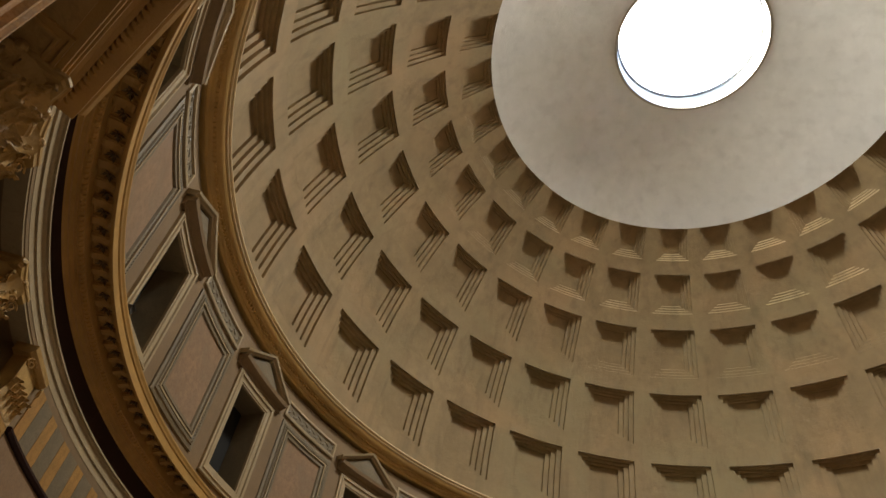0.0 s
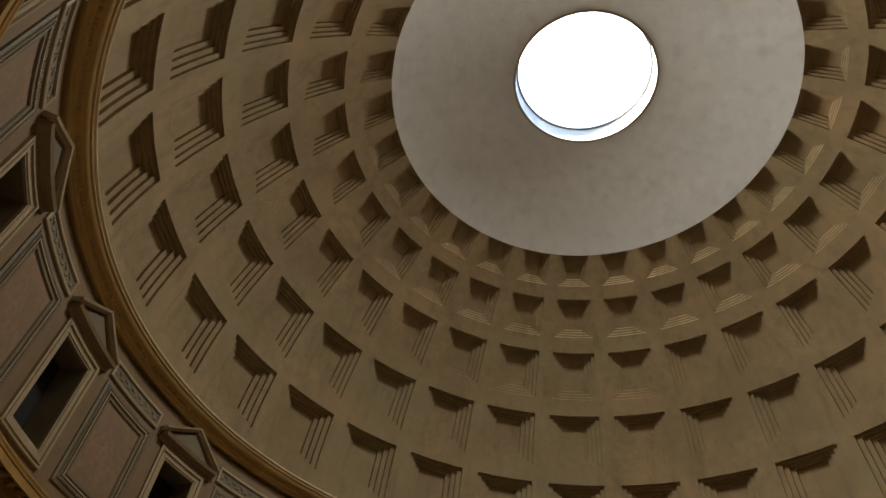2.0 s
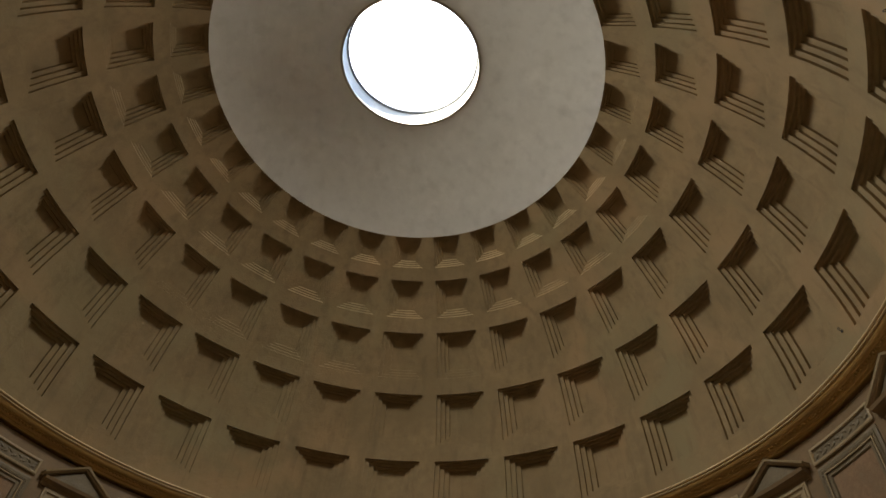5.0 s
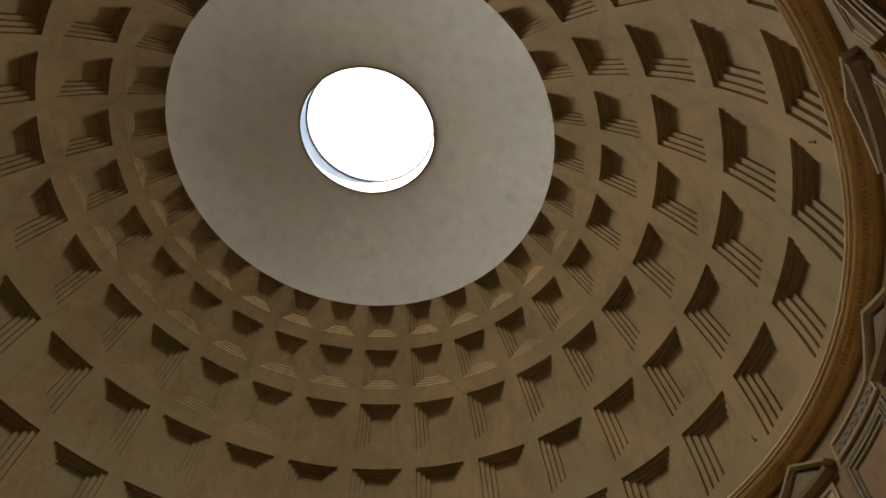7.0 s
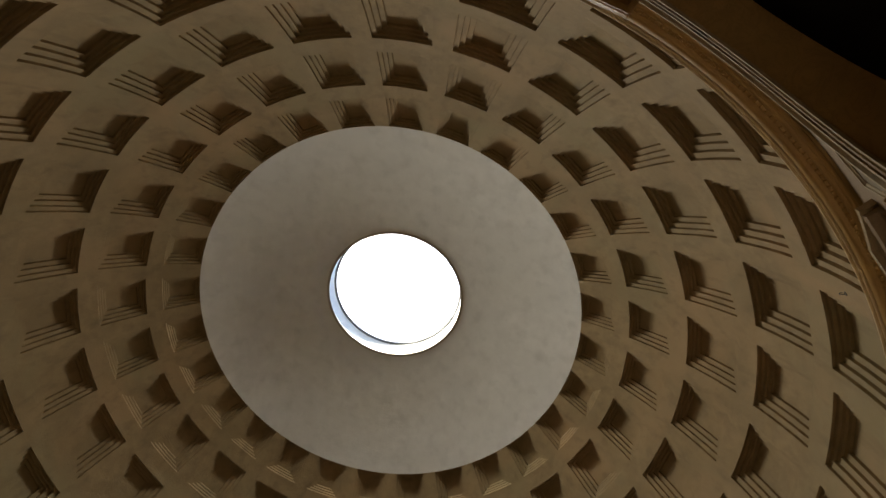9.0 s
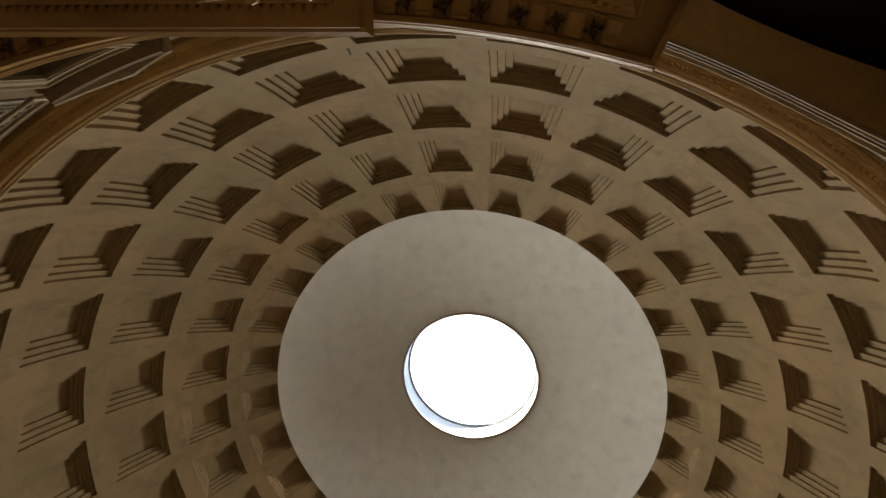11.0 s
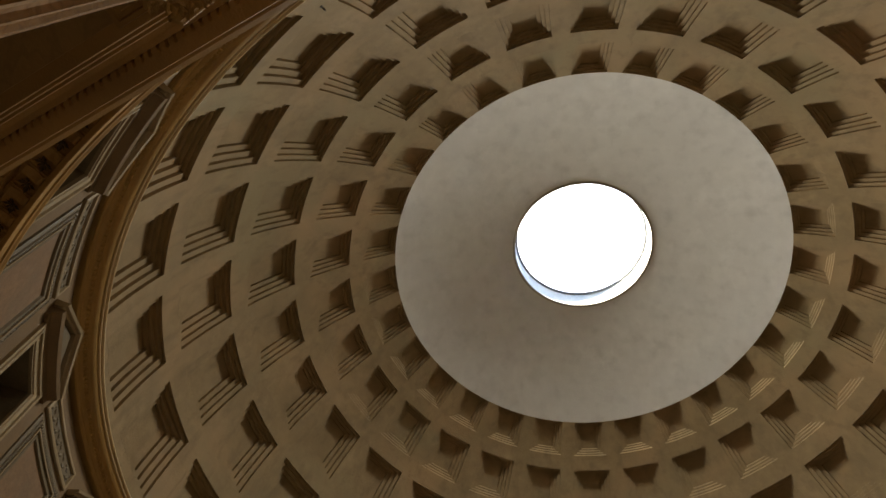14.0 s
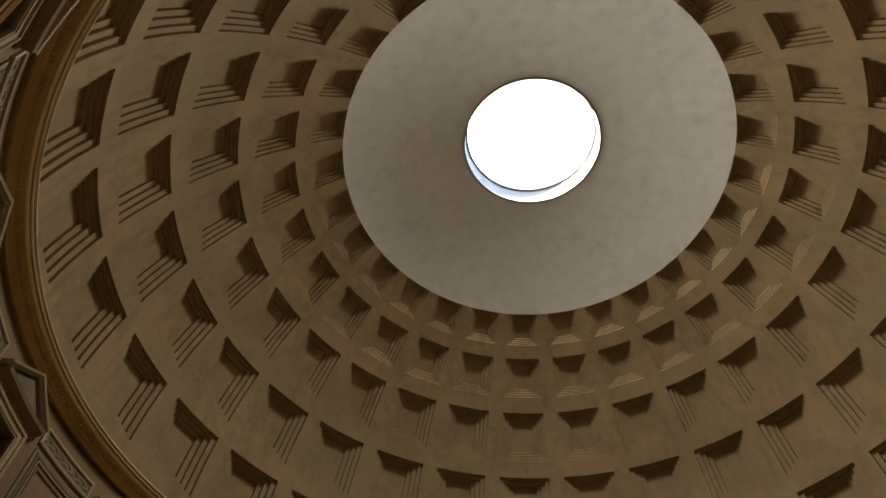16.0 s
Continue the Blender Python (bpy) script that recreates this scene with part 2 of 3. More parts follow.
# oculus drum: a short cylinder with a thin bronze lip
drum = [(OCULUS_R, ZC + 21.16), (OCULUS_R - 0.03, ZC + 22.5), (OCULUS_R - 0.03, ZC + 22.75), (OCULUS_R + 0.6, ZC + 22.75), (OCULUS_R + 0.6, ZC + 21.16)]
tagged(swept("oculus_rim", drum, 0, 360, M_LEAD, step=2), "pale stone ring lining the round oculus", "rim", kind="structure")
lip = [(OCULUS_R - 0.04, ZC + 22.46), (OCULUS_R - 0.17, ZC + 22.48), (OCULUS_R - 0.19, ZC + 22.54), (OCULUS_R - 0.17, ZC + 22.6), (OCULUS_R - 0.04, ZC + 22.6)]
tagged(swept("trim_oculus_lip", lip, 0, 360, M_LIP, step=2), "thin dark bronze lip round the oculus", "rim", kind="structure")

# ---- the dome's springing cornice ----
v = [(22.2, 22.0), (22.2, 21.36), (21.8, 21.36), (21.77, 21.3), (21.7, 21.29), (21.66, 21.32), (21.63, 21.4)]
v += [(21.63 - 0.13 * math.sin(radians(a)), 21.4 + 0.16 * (1 - math.cos(radians(a)))) for a in (25, 45, 65, 90)]
v += [(21.46, 21.57), (21.42, 21.6), (21.36, 21.6)]
v += [(21.36 - 0.22 * math.sin(radians(a)), 21.6 + 0.26 * (1 - math.cos(radians(a)))) for a in (20, 40, 60, 75, 90)]
v += [(21.11, 21.88), (21.08, 21.94), (21.05, 21.95), (21.04, 22.02), (21.12, 22.06), (21.3, 22.1), (21.6, 22.12)]
spring = tagged(swept("trim_dome_cornice", v, 0, 360, M_CORNICE), "ochre moulded cornice at the foot of the dome", "cornice", kind="structure")
lv, lf = [], []
for k in range(640):     # row of small leaves under the corona
    lon, w = k * 360 / 640, 0.16
    b = len(lv)
    lv += [tuple(polar(r, lon + d, z)) for d, r, z in ((-w, 21.52, 21.57), (w, 21.52, 21.57), (w, 21.4, 21.61), (-w, 21.4, 21.61), (-w * 0.7, 21.52, 21.5), (w * 0.7, 21.52, 21.5), (w * 0.5, 21.42, 21.53), (-w * 0.5, 21.42, 21.53))]
    lf += [tuple(b + i for i in q) for q in ((4, 5, 6, 7), (0, 1, 5, 4), (1, 2, 6, 5), (2, 3, 7, 6), (3, 0, 4, 7))]
tagged(raw("leaf_row", lv, lf, M_CORNICE, spring, "row of small carved leaves"), kind="stuff")
swept("bead", [(21.06, 21.96), (21.0, 21.97), (20.98, 22.0), (20.98, 22.03), (21.01, 22.07), (21.06, 22.075)], 0, 360, M_GOLD, spring, "pale rounded bead")
swept("bead", [(21.14, 21.85), (21.09, 21.84), (21.06, 21.87), (21.06, 21.9), (21.09, 21.93), (21.14, 21.93)], 0, 360, M_GOLD, spring, "thin pale bead")


# ---- walls ----
def arch_half(z):
    """Half width of the great arch's opening at a height."""
    if z <= ARCH_Z:
        return ARCH_R
    return math.sqrt(max(0.0, ARCH_R ** 2 - (z - ARCH_Z) ** 2))


def wall():
    """The round wall, with the arch, the chapel's mouth and the attic windows cut out of it."""
    verts, faces = [], []
    top = 21.16
    half = math.degrees(math.asin(ARCH_R / R_WALL))
    whalf = math.degrees(WIN_W / R_WALL)
    ch = (CHAPEL_LON - 12.0, CHAPEL_LON + 12.0)
    lons = {round(ARCH_LON + half * math.sin(radians(-90 + 180 * i / 40)), 4) for i in range(41)}
    lons |= {round(v % 360, 4) for v in ch}
    for w in WINDOW_LONS:
        lons |= {round((w - whalf) % 360, 4), round((w + whalf) % 360, 4)}
    lons |= {float(i) for i in range(361) if abs(i - ARCH_LON) > half}
    lons = sorted(lons)

    def quad(r0, a, za, r1, b, zb, z1a, z1b):
        i = len(verts)
        verts.extend([tuple(polar(r0, a, za)), tuple(polar(r1, b, zb)), tuple(polar(r1, b, z1b)), tuple(polar(r0, a, z1a))])
        faces.append((i, i + 1, i + 2, i + 3))

    def flat(a, b, za, zb):
        i = len(verts)
        verts.extend([tuple(polar(R_WALL, a, za)), tuple(polar(R_WALL, b, zb)), tuple(polar(R_WALL + 1.3, b, zb)), tuple(polar(R_WALL + 1.3, a, za))])
        faces.append((i, i + 1, i + 2, i + 3))

    def crown(l):
        u = R_WALL * math.sin(radians(l - ARCH_LON))
        return ARCH_Z + math.sqrt(max(0.0, ARCH_R ** 2 - u * u))

    for a, b in zip(lons, lons[1:]):
        if b - a < 1e-3:
            continue
        m = (a + b) / 2
        if abs(m - ARCH_LON) < half:
            quad(R_WALL, a, crown(a), R_WALL, b, crown(b), top, top)
            continue
        z0 = 0.0
        if ch[0] < m < ch[1]:
            z0 = 11.1
            flat(a, b, z0, z0)
        if any(abs((m - w + 180) % 360 - 180) < whalf for w in WINDOW_LONS):
            quad(R_WALL, a, z0, R_WALL, b, z0, WIN_Z[0], WIN_Z[0])
            quad(R_WALL, a, WIN_Z[1], R_WALL, b, WIN_Z[1], top, top)
        else:
            quad(R_WALL, a, z0, R_WALL, b, z0, top, top)
        flat(a, b, top, top)
    for l, z in ((ch[0], 11.1), (ch[1], 11.1)):
        i = len(verts)
        verts.extend([tuple(polar(R_WALL, l, 0)), tuple(polar(R_WALL + 1.3, l, 0)), tuple(polar(R_WALL + 1.3, l, z)), tuple(polar(R_WALL, l, z))])
        faces.append((i, i + 1, i + 2, i + 3))
    return raw("wall_rotunda", verts, faces, M_ATTIC)


tagged(wall(), "round wall faced with pinkish-brown marble", "wall", kind="structure")
tagged(raw("floor", *sweep([(0.01, -0.3), (23.5, -0.3), (23.5, 0.0), (0.01, 0.0)], 0, 360, 4), M_FLOOR), "marble floor of the rotunda", "floor", kind="structure")

# added out of view: stops sky light leaking in round the recesses
tagged(swept("wall_outer", [(33.0, -0.3), (33.4, -0.3), (33.4, 23.0), (23.3, 23.0), (23.3, 22.6), (33.0, 22.6)], 0, 360, M_DARK, step=4), "plain unseen wall added to keep sky light from leaking in", "wall", kind="structure")
# the deep recess behind the arch, barrel-vaulted, its shade put into the wall colour
AF = at_wall(ARCH_LON)


def recess(half, crown_r, crown_z, y0, y1, rim=0.0):
    bm = bmesh.new()
    pts = [(-half, 0.0)] + [(-crown_r * math.cos(radians(a)), crown_z + crown_r * math.sin(radians(a))) for a in range(0, 181, 6)] + [(half, 0.0)]
    near = [bm.verts.new((x, y0, z)) for x, z in pts]
    far = [bm.verts.new((x, y1, z)) for x, z in pts]
    for i in range(len(pts) - 1):
        bm.faces.new((near[i], near[i + 1], far[i + 1], far[i]))
    bm.faces.new(far)
    if rim:     # closes the shoulder between the vault and the wider recess
        inner = [bm.verts.new((x * rim / crown_r, y0, crown_z + (z - crown_z) * rim / crown_r if z > crown_z else z)) for x, z in pts]
        for i in range(len(pts) - 1):
            bm.faces.new((near[i], near[i + 1], inner[i + 1], inner[i]))
    return bm


rec = recess(ARCH_R + 0.02, ARCH_R + 0.02, ARCH_Z, 0.0, 1.05)
for vert in rec.verts:     # the near edge follows the round wall
    if vert.co.y < 0.5:
        vert.co.y = math.sqrt(R_WALL ** 2 - vert.co.x ** 2) - R_WALL - 0.06
bmesh.ops.delete(rec, geom=[f for f in rec.faces if len(f.verts) > 4], context="FACES_ONLY")
ob = link("vault_arch", rec, M_VAULT)
ob.matrix_basis = AF
tagged(ob, "brown marbled underside of the great arch", "vault", kind="structure")
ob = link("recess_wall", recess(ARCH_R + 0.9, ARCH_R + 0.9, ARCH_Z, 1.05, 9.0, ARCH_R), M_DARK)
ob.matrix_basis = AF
tagged(ob, "wall of the deep recess behind the arch, coloured near-black for its shade", "wall", kind="structure")
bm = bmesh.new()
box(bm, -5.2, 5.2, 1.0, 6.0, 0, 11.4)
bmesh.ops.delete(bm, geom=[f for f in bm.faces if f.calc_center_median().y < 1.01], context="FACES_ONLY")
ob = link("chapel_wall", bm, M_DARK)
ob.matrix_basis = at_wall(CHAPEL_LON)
tagged(ob, "wall of the chapel behind the columns, coloured near-black for its shade", "wall", kind="structure")


# ---- archivolt ----
def archivolt():
    thing = empty("archivolt", AF)
    prof = [(0.0, -0.02), (0.0, -0.10), (0.2, -0.10), (0.2, -0.15), (0.42, -0.15), (0.42, -0.2), (0.6, -0.2), (0.66, -0.3), (0.78, -0.3), (0.8, -0.02)]
    labels = [("fascia", prof[:4] + [(0.2, -0.02)], M_MARBLE), ("band", [(0.2, -0.02)] + prof[3:6] + [(0.42, -0.02)], M_ATTIC), ("rim", [(0.42, -0.02)] + prof[5:], M_MARBLE)]
    for name, p, m in labels:
        bm = bmesh.new()
        loops = []
        path = [(-1, 13.63)] + [(a, None) for a in range(0, 181, 4)] + [(181, 13.63)]
        for a, z in path:
            ring = []
            for off, y in p:
                q = ARCH_R + off
                if z is not None:
                    x, zz = (-q if a < 0 else q), z
                else:
                    x, zz = -q * math.cos(radians(a)), ARCH_Z + q * math.sin(radians(a))
                ring.append(bm.verts.new((x, y, zz)))
            loops.append(ring)
        for u, w in zip(loops, loops[1:]):
            for j in range(len(p)):
                j2 = (j + 1) % len(p)
                bm.faces.new((u[j], u[j2], w[j2], w[j]))
        bend(bm)
        part(name, bm, m, thing)
    return tagged(thing, "pale grey marble archivolt of three stepped bands round the arch", "arch")


archivolt()


# ---- panelled spandrels beside the arch ----
def spandrel(s):
    thing = empty("spandrel_panel", AF)

    def outline(k):
        q, x1, top, low = 5.04 + k, 5.88 - k, 19.55 - k, 14.6 + k
        a1 = math.asin(min(0.999, (top - ARCH_Z) / q))
        pts = [(q, low)] + [(q * math.cos(a1 * i / 10), ARCH_Z + q * math.sin(a1 * i / 10)) for i in range(11)]
        return [(s * x, z) for x, z in pts + [(x1, top), (x1, low)]]

    def rings(steps):
        bm = bmesh.new()
        rows = [[bm.verts.new((x, y, z)) for x, z in outline(k)] for k, y in steps]
        for u, w in zip(rows, rows[1:]):
            for j in range(len(u)):
                j2 = (j + 1) % len(u)
                bm.faces.new((u[j], u[j2], w[j2], w[j]))
        return bm, rows

    bm, rows = rings([(0, 0.04), (0, -0.06), (0.05, -0.1), (0.11, -0.1), (0.13, -0.06), (0.2, -0.06), (0.22, -0.03)])
    bend(bm)
    part("panel_frame", bm, M_MARBLE, thing, "pale moulded frame")
    bm, rows = rings([(0.22, 0.02), (0.22, -0.022)])
    mid = rows[-1]
    n = len(mid)
    for j in range(n // 2 - 1):     # bridges the arched side and the straight side
        bm.faces.new((mid[j], mid[j + 1], mid[n - 2 - j], mid[n - 1 - j])) if n - 2 - j > j + 1 else None
    bend(bm)
    part("slab", bm, M_GREY, thing, "dark grey marble slab")
    return tagged(thing, "narrow grey marble panel curving along the arch", "panel", "spandrel panels")


for side in (-1, 1):
    spandrel(side)

# ---- the great entablature, broken only by the arch ----
JAMB = 3.7
A_HALF = math.degrees(math.asin(JAMB / R_WALL))
E0, E1 = ARCH_LON + A_HALF, ARCH_LON - A_HALF + 360
arch_prof = [(22.3, 11.03), (21.88, 11.03), (21.88, 11.22), (21.85, 11.22), (21.85, 11.45), (21.81, 11.45), (21.81, 11.64), (21.76, 11.68), (21.76, 11.74), (21.71, 11.74), (21.71, 11.79), (22.3, 11.8)]
frieze_prof = [(22.3, 11.8), (21.845, 11.8), (21.845, 12.49), (22.3, 12.49)]
corn_prof = [(22.3, 12.49), (21.84, 12.49), (21.82, 12.55), (21.76, 12.58), (21.76, 12.66), (21.68, 12.69), (21.68, 12.84), (21.6, 12.87), (21.57, 12.93), (21.54, 12.95), (21.54, 13.3), (21.05, 13.3), (21.05, 13.15), (20.98, 13.13), (20.95, 13.13), (20.95, 13.4), (20.92, 13.44), (20.91, 13.5), (20.88, 13.57), (20.88, 13.62), (22.3, 13.62)]
ent = empty("trim_entablature", Matrix())
tagged(ent, "marble entablature round the rotunda with a dark porphyry frieze", "entablature", kind="structure")
swept("architrave", arch_prof, E0, E1, M_MARBLE, ent, "pale marble architrave of three bands")
swept("frieze", frieze_prof, E0, E1, M_PORPHYRY, ent, "dark red porphyry frieze")
cornice = swept("cornice", corn_prof, E0, E1, M_OCHRE, ent, "ochre marble cornice")
for s in (-1, 1):
    bm = bmesh.new()
    box(bm, min(s * JAMB, s * (ARCH_R + 0.1)), max(s * JAMB, s * (ARCH_R + 0.1)), -0.36, 1.9, 0.0, 11.1)
    o = part("jamb", bm, M_ATTIC, ent)
    o.matrix_basis = AF
# the returns of the entablature into the arch
for s in (-1, 1):
    for name, p, m in (("architrave", arch_prof, M_MARBLE), ("frieze", frieze_prof, M_PORPHYRY), ("cornice", corn_prof, M_OCHRE)):
        bm = bmesh.new()
        g = []
        for k in range(3):
            row = []
            for r, z in p:
                off = max(R_WALL - r, -0.3)
                q = JAMB + 0.02 if k == 0 else JAMB - off
                x = s * q
                y = 1.9 if k == 2 else math.sqrt(r * r - q * q) - R_WALL
                row.append(bm.verts.new((x, y, z)))
            g.append(row)
        for u, w in zip(g, g[1:]):
            for j in range(len(p)):
                j2 = (j + 1) % len(p)
                bm.faces.new((u[j], u[j2], w[j2], w[j]))
        bm.faces.new(g[2])
        o = part(name, bm, m, ent)
        o.matrix_basis = AF


def modillion_mesh():
    """A scrolled bracket, narrower to the front, with a leaf under it."""
    bm = bmesh.new()
    box(bm, -0.12, 0.12, -0.47, 0.0, -0.13, 0.0)
    prof = [(0.0, -0.13), (0.0, -0.2), (-0.07, -0.23), (-0.16, -0.19), (-0.26, -0.155), (-0.34, -0.17), (-0.4, -0.21), (-0.45, -0.18), (-0.46, -0.13)]
    run(bm, prof, -0.09, 0.09, 2)
    for v in bm.verts:
        if abs(v.co.x) < 0.01 and v.co.z < -0.14:
            v.co.z -= 0.02
    bmesh.ops.scale(bm, vec=(1.2, 1.0, 0.55), verts=bm.verts)
    me = bpy.data.meshes.new("modillion")
    bm.to_mesh(me)
    bm.free()
    me.materials.append(M_OCHRE)
    return me


def rosette_mesh():
    """A shallow sunk square of ochre marble, its deeply cut flower coloured dark for shade, seen from below."""
    bm = bmesh.new()
    box(bm, -0.19, 0.19, 0.002, 0.01, -0.24, 0.24)
    frame_moulding(bm, -0.16, 0.16, -0.23, 0.23, [(0, 0.0), (0.0, -0.025), (0.015, -0.025), (0.025, 0.0)], 1)
    plain = len(bm.faces)
    for k, (q, w) in enumerate(((1.25, 0.4), (0.8, 0.3), (1.1, 0.45), (0.75, 0.3), (1.2, 0.4), (0.85, 0.35), (1.0, 0.4), (0.7, 0.3))):
        a = k * math.pi / 4 + 0.3
        p = [bm.verts.new((0.15 * math.cos(a + d) * u, y, 0.18 * math.sin(a + d) * u)) for d, u, y in ((0, 0.1, -0.02), (-w, 0.6 * q, -0.05), (0, q, -0.09), (w, 0.6 * q, -0.05), (0, 0.55 * q, -0.025))]
        for i, j, l in ((0, 1, 4), (1, 2, 4), (2, 3, 4), (3, 0, 4)):
            bm.faces.new((p[i], p[j], p[l]))
    bmesh.ops.create_icosphere(bm, subdivisions=1, radius=0.045, matrix=Matrix.Translation((0, -0.05, 0)))
    bmesh.ops.rotate(bm, verts=bm.verts, cent=(0, 0, 0), matrix=Matrix.Rotation(radians(90), 3, "X"))
    bm.faces.ensure_lookup_table()
    for f in bm.faces[plain:]:
        f.material_index = 1
    me = bpy.data.meshes.new("rosette")
    bm.to_mesh(me)
    bm.free()
    me.materials.append(M_OCHRE)
    me.materials.append(M_SHADE_OCHRE)
    return me


def spread(name, me, lons, r, z, parent):
    for lon in lons:
        o = new(name, me)
        o.parent = parent
        o.matrix_basis = at_wall(lon, r, z)


ev, ef = [], []
for k in range(760):     # row of small carved eggs under the brackets
    lon, w = E0 + (E1 - E0) * (k + 0.5) / 760, 0.15
    b = len(ev)
    ev += [tuple(polar(r, lon + d * w, z)) for d, r, z in ((-1, 21.67, 12.85), (1, 21.67, 12.85), (0.8, 21.56, 12.94), (-0.8, 21.56, 12.94), (-0.6, 21.6, 12.83), (0.6, 21.6, 12.83), (0.4, 21.55, 12.88), (-0.4, 21.55, 12.88))]
    ef += [tuple(b + i for i in q) for q in ((4, 5, 6, 7), (0, 1, 5, 4), (1, 2, 6, 5), (2, 3, 7, 6), (3, 0, 4, 7))]
tagged(raw("egg_row", ev, ef, M_OCHRE, cornice, "row of small carved eggs"), kind="stuff")
MOD_STEP = 1.62
mods = [E0 - 1.3 + MOD_STEP * i for i in range(int((E1 - E0 + 2.6) / MOD_STEP) + 1)]
MODS = modillion_mesh()
ROSE = rosette_mesh()


# ---- attic windows and panels ----
def attic_window():
    t = empty("attic_window", at_wall(107.7))
    bm = bmesh.new()
    frame_moulding(bm, -1.55, 1.55, 14.55, 19.4, [(0, 0.05), (0, -0.12), (0.12, -0.12), (0.14, -0.17), (0.2, -0.17), (0.22, -0.1), (0.42, -0.1), (0.44, -0.06), (0.5, -0.06), (0.5, 0.05)], 6)
    bend(bm)
    part("window_frame", bm, M_MARBLE, t, "pale marble frame")
    return t


def pediment(parent):
    bm = bmesh.new()
    run(bm, [(0.05, 19.42), (-0.12, 19.42), (-0.14, 19.6), (-0.3, 19.66), (-0.42, 19.7), (-0.46, 19.86), (0.05, 19.86)], -1.9, 1.9, 8)
    bend(bm)
    part("window_cornice", bm, M_ATTIC, parent)
    for s in (-1, 1):
        bm = bmesh.new()
        p0, p1 = Vector((s * 1.98, 0, 19.87)), Vector((0, 0, 21.02))
        nrm = Vector((s * (p1.z - p0.z), 0, abs(p1.x - p0.x))).normalized()
        prof = [(0.05, 0.0), (-0.3, 0.0), (-0.34, 0.06), (-0.44, 0.1), (-0.47, 0.2), (0.05, 0.2)]
        g = []
        for i in range(6):
            c = p0.lerp(p1, i / 5)
            row = []
            for y, h in prof:
                q = c + nrm * h
                if i == 5:
                    q = Vector((0, 0, c.z + h / max(0.2, nrm.z)))
                row.append(bm.verts.new((q.x, y, q.z)))
            g.append(row)
        for a, b in zip(g, g[1:]):
            for j in range(len(prof)):
                j2 = (j + 1) % len(prof)
                bm.faces.new((a[j], a[j2], b[j2], b[j]))
        bm.faces.new(g[0])
        bend(bm)
        part("raking_cornice", bm, M_MARBLE, parent)
    bm = bmesh.new()
    f0 = [bm.verts.new((x, -0.2, z)) for x, z in ((-1.75, 19.87), (1.75, 19.87), (0, 20.9))]
    f1 = [bm.verts.new((x, 0.05, z)) for x, z in ((-1.75, 19.87), (1.75, 19.87), (0, 20.9))]
    bm.faces.new(f0)
    for i in range(3):
        j = (i + 1) % 3
        bm.faces.new((f0[i], f0[j], f1[j], f1[i]))
    part("tympanum", bm, M_GREY, parent)


def build_window():
    t = attic_window()
    # the deep opening behind the frame, closed by a black panel standing for its shade
    bm = bmesh.new()
    z0, z1, d = WIN_Z[0], WIN_Z[1], 1.15
    o = [bm.verts.new(p) for p in ((-WIN_W, 0, z0), (WIN_W, 0, z0), (WIN_W, 0, z1), (-WIN_W, 0, z1))]
    q = [bm.verts.new(p) for p in ((-WIN_W, d, z0 + 0.5), (WIN_W, d, z0 + 0.5), (WIN_W, d, z1), (-WIN_W, d, z1))]
    for i in range(4):
        bm.faces.new((o[i], o[(i + 1) % 4], q[(i + 1) % 4], q[i]))
    part("window_reveal", bm, M_GREY, t, "bare grey reveal of the deep opening")
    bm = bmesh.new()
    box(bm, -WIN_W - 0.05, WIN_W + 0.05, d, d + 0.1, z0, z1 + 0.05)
    part("opening", bm, M_BLACK, t, "black back panel standing for the unlit space behind")
    pediment(t)
    return tagged(t, "blind attic window with a pale marble frame and triangular pediment", "window", "attic windows")


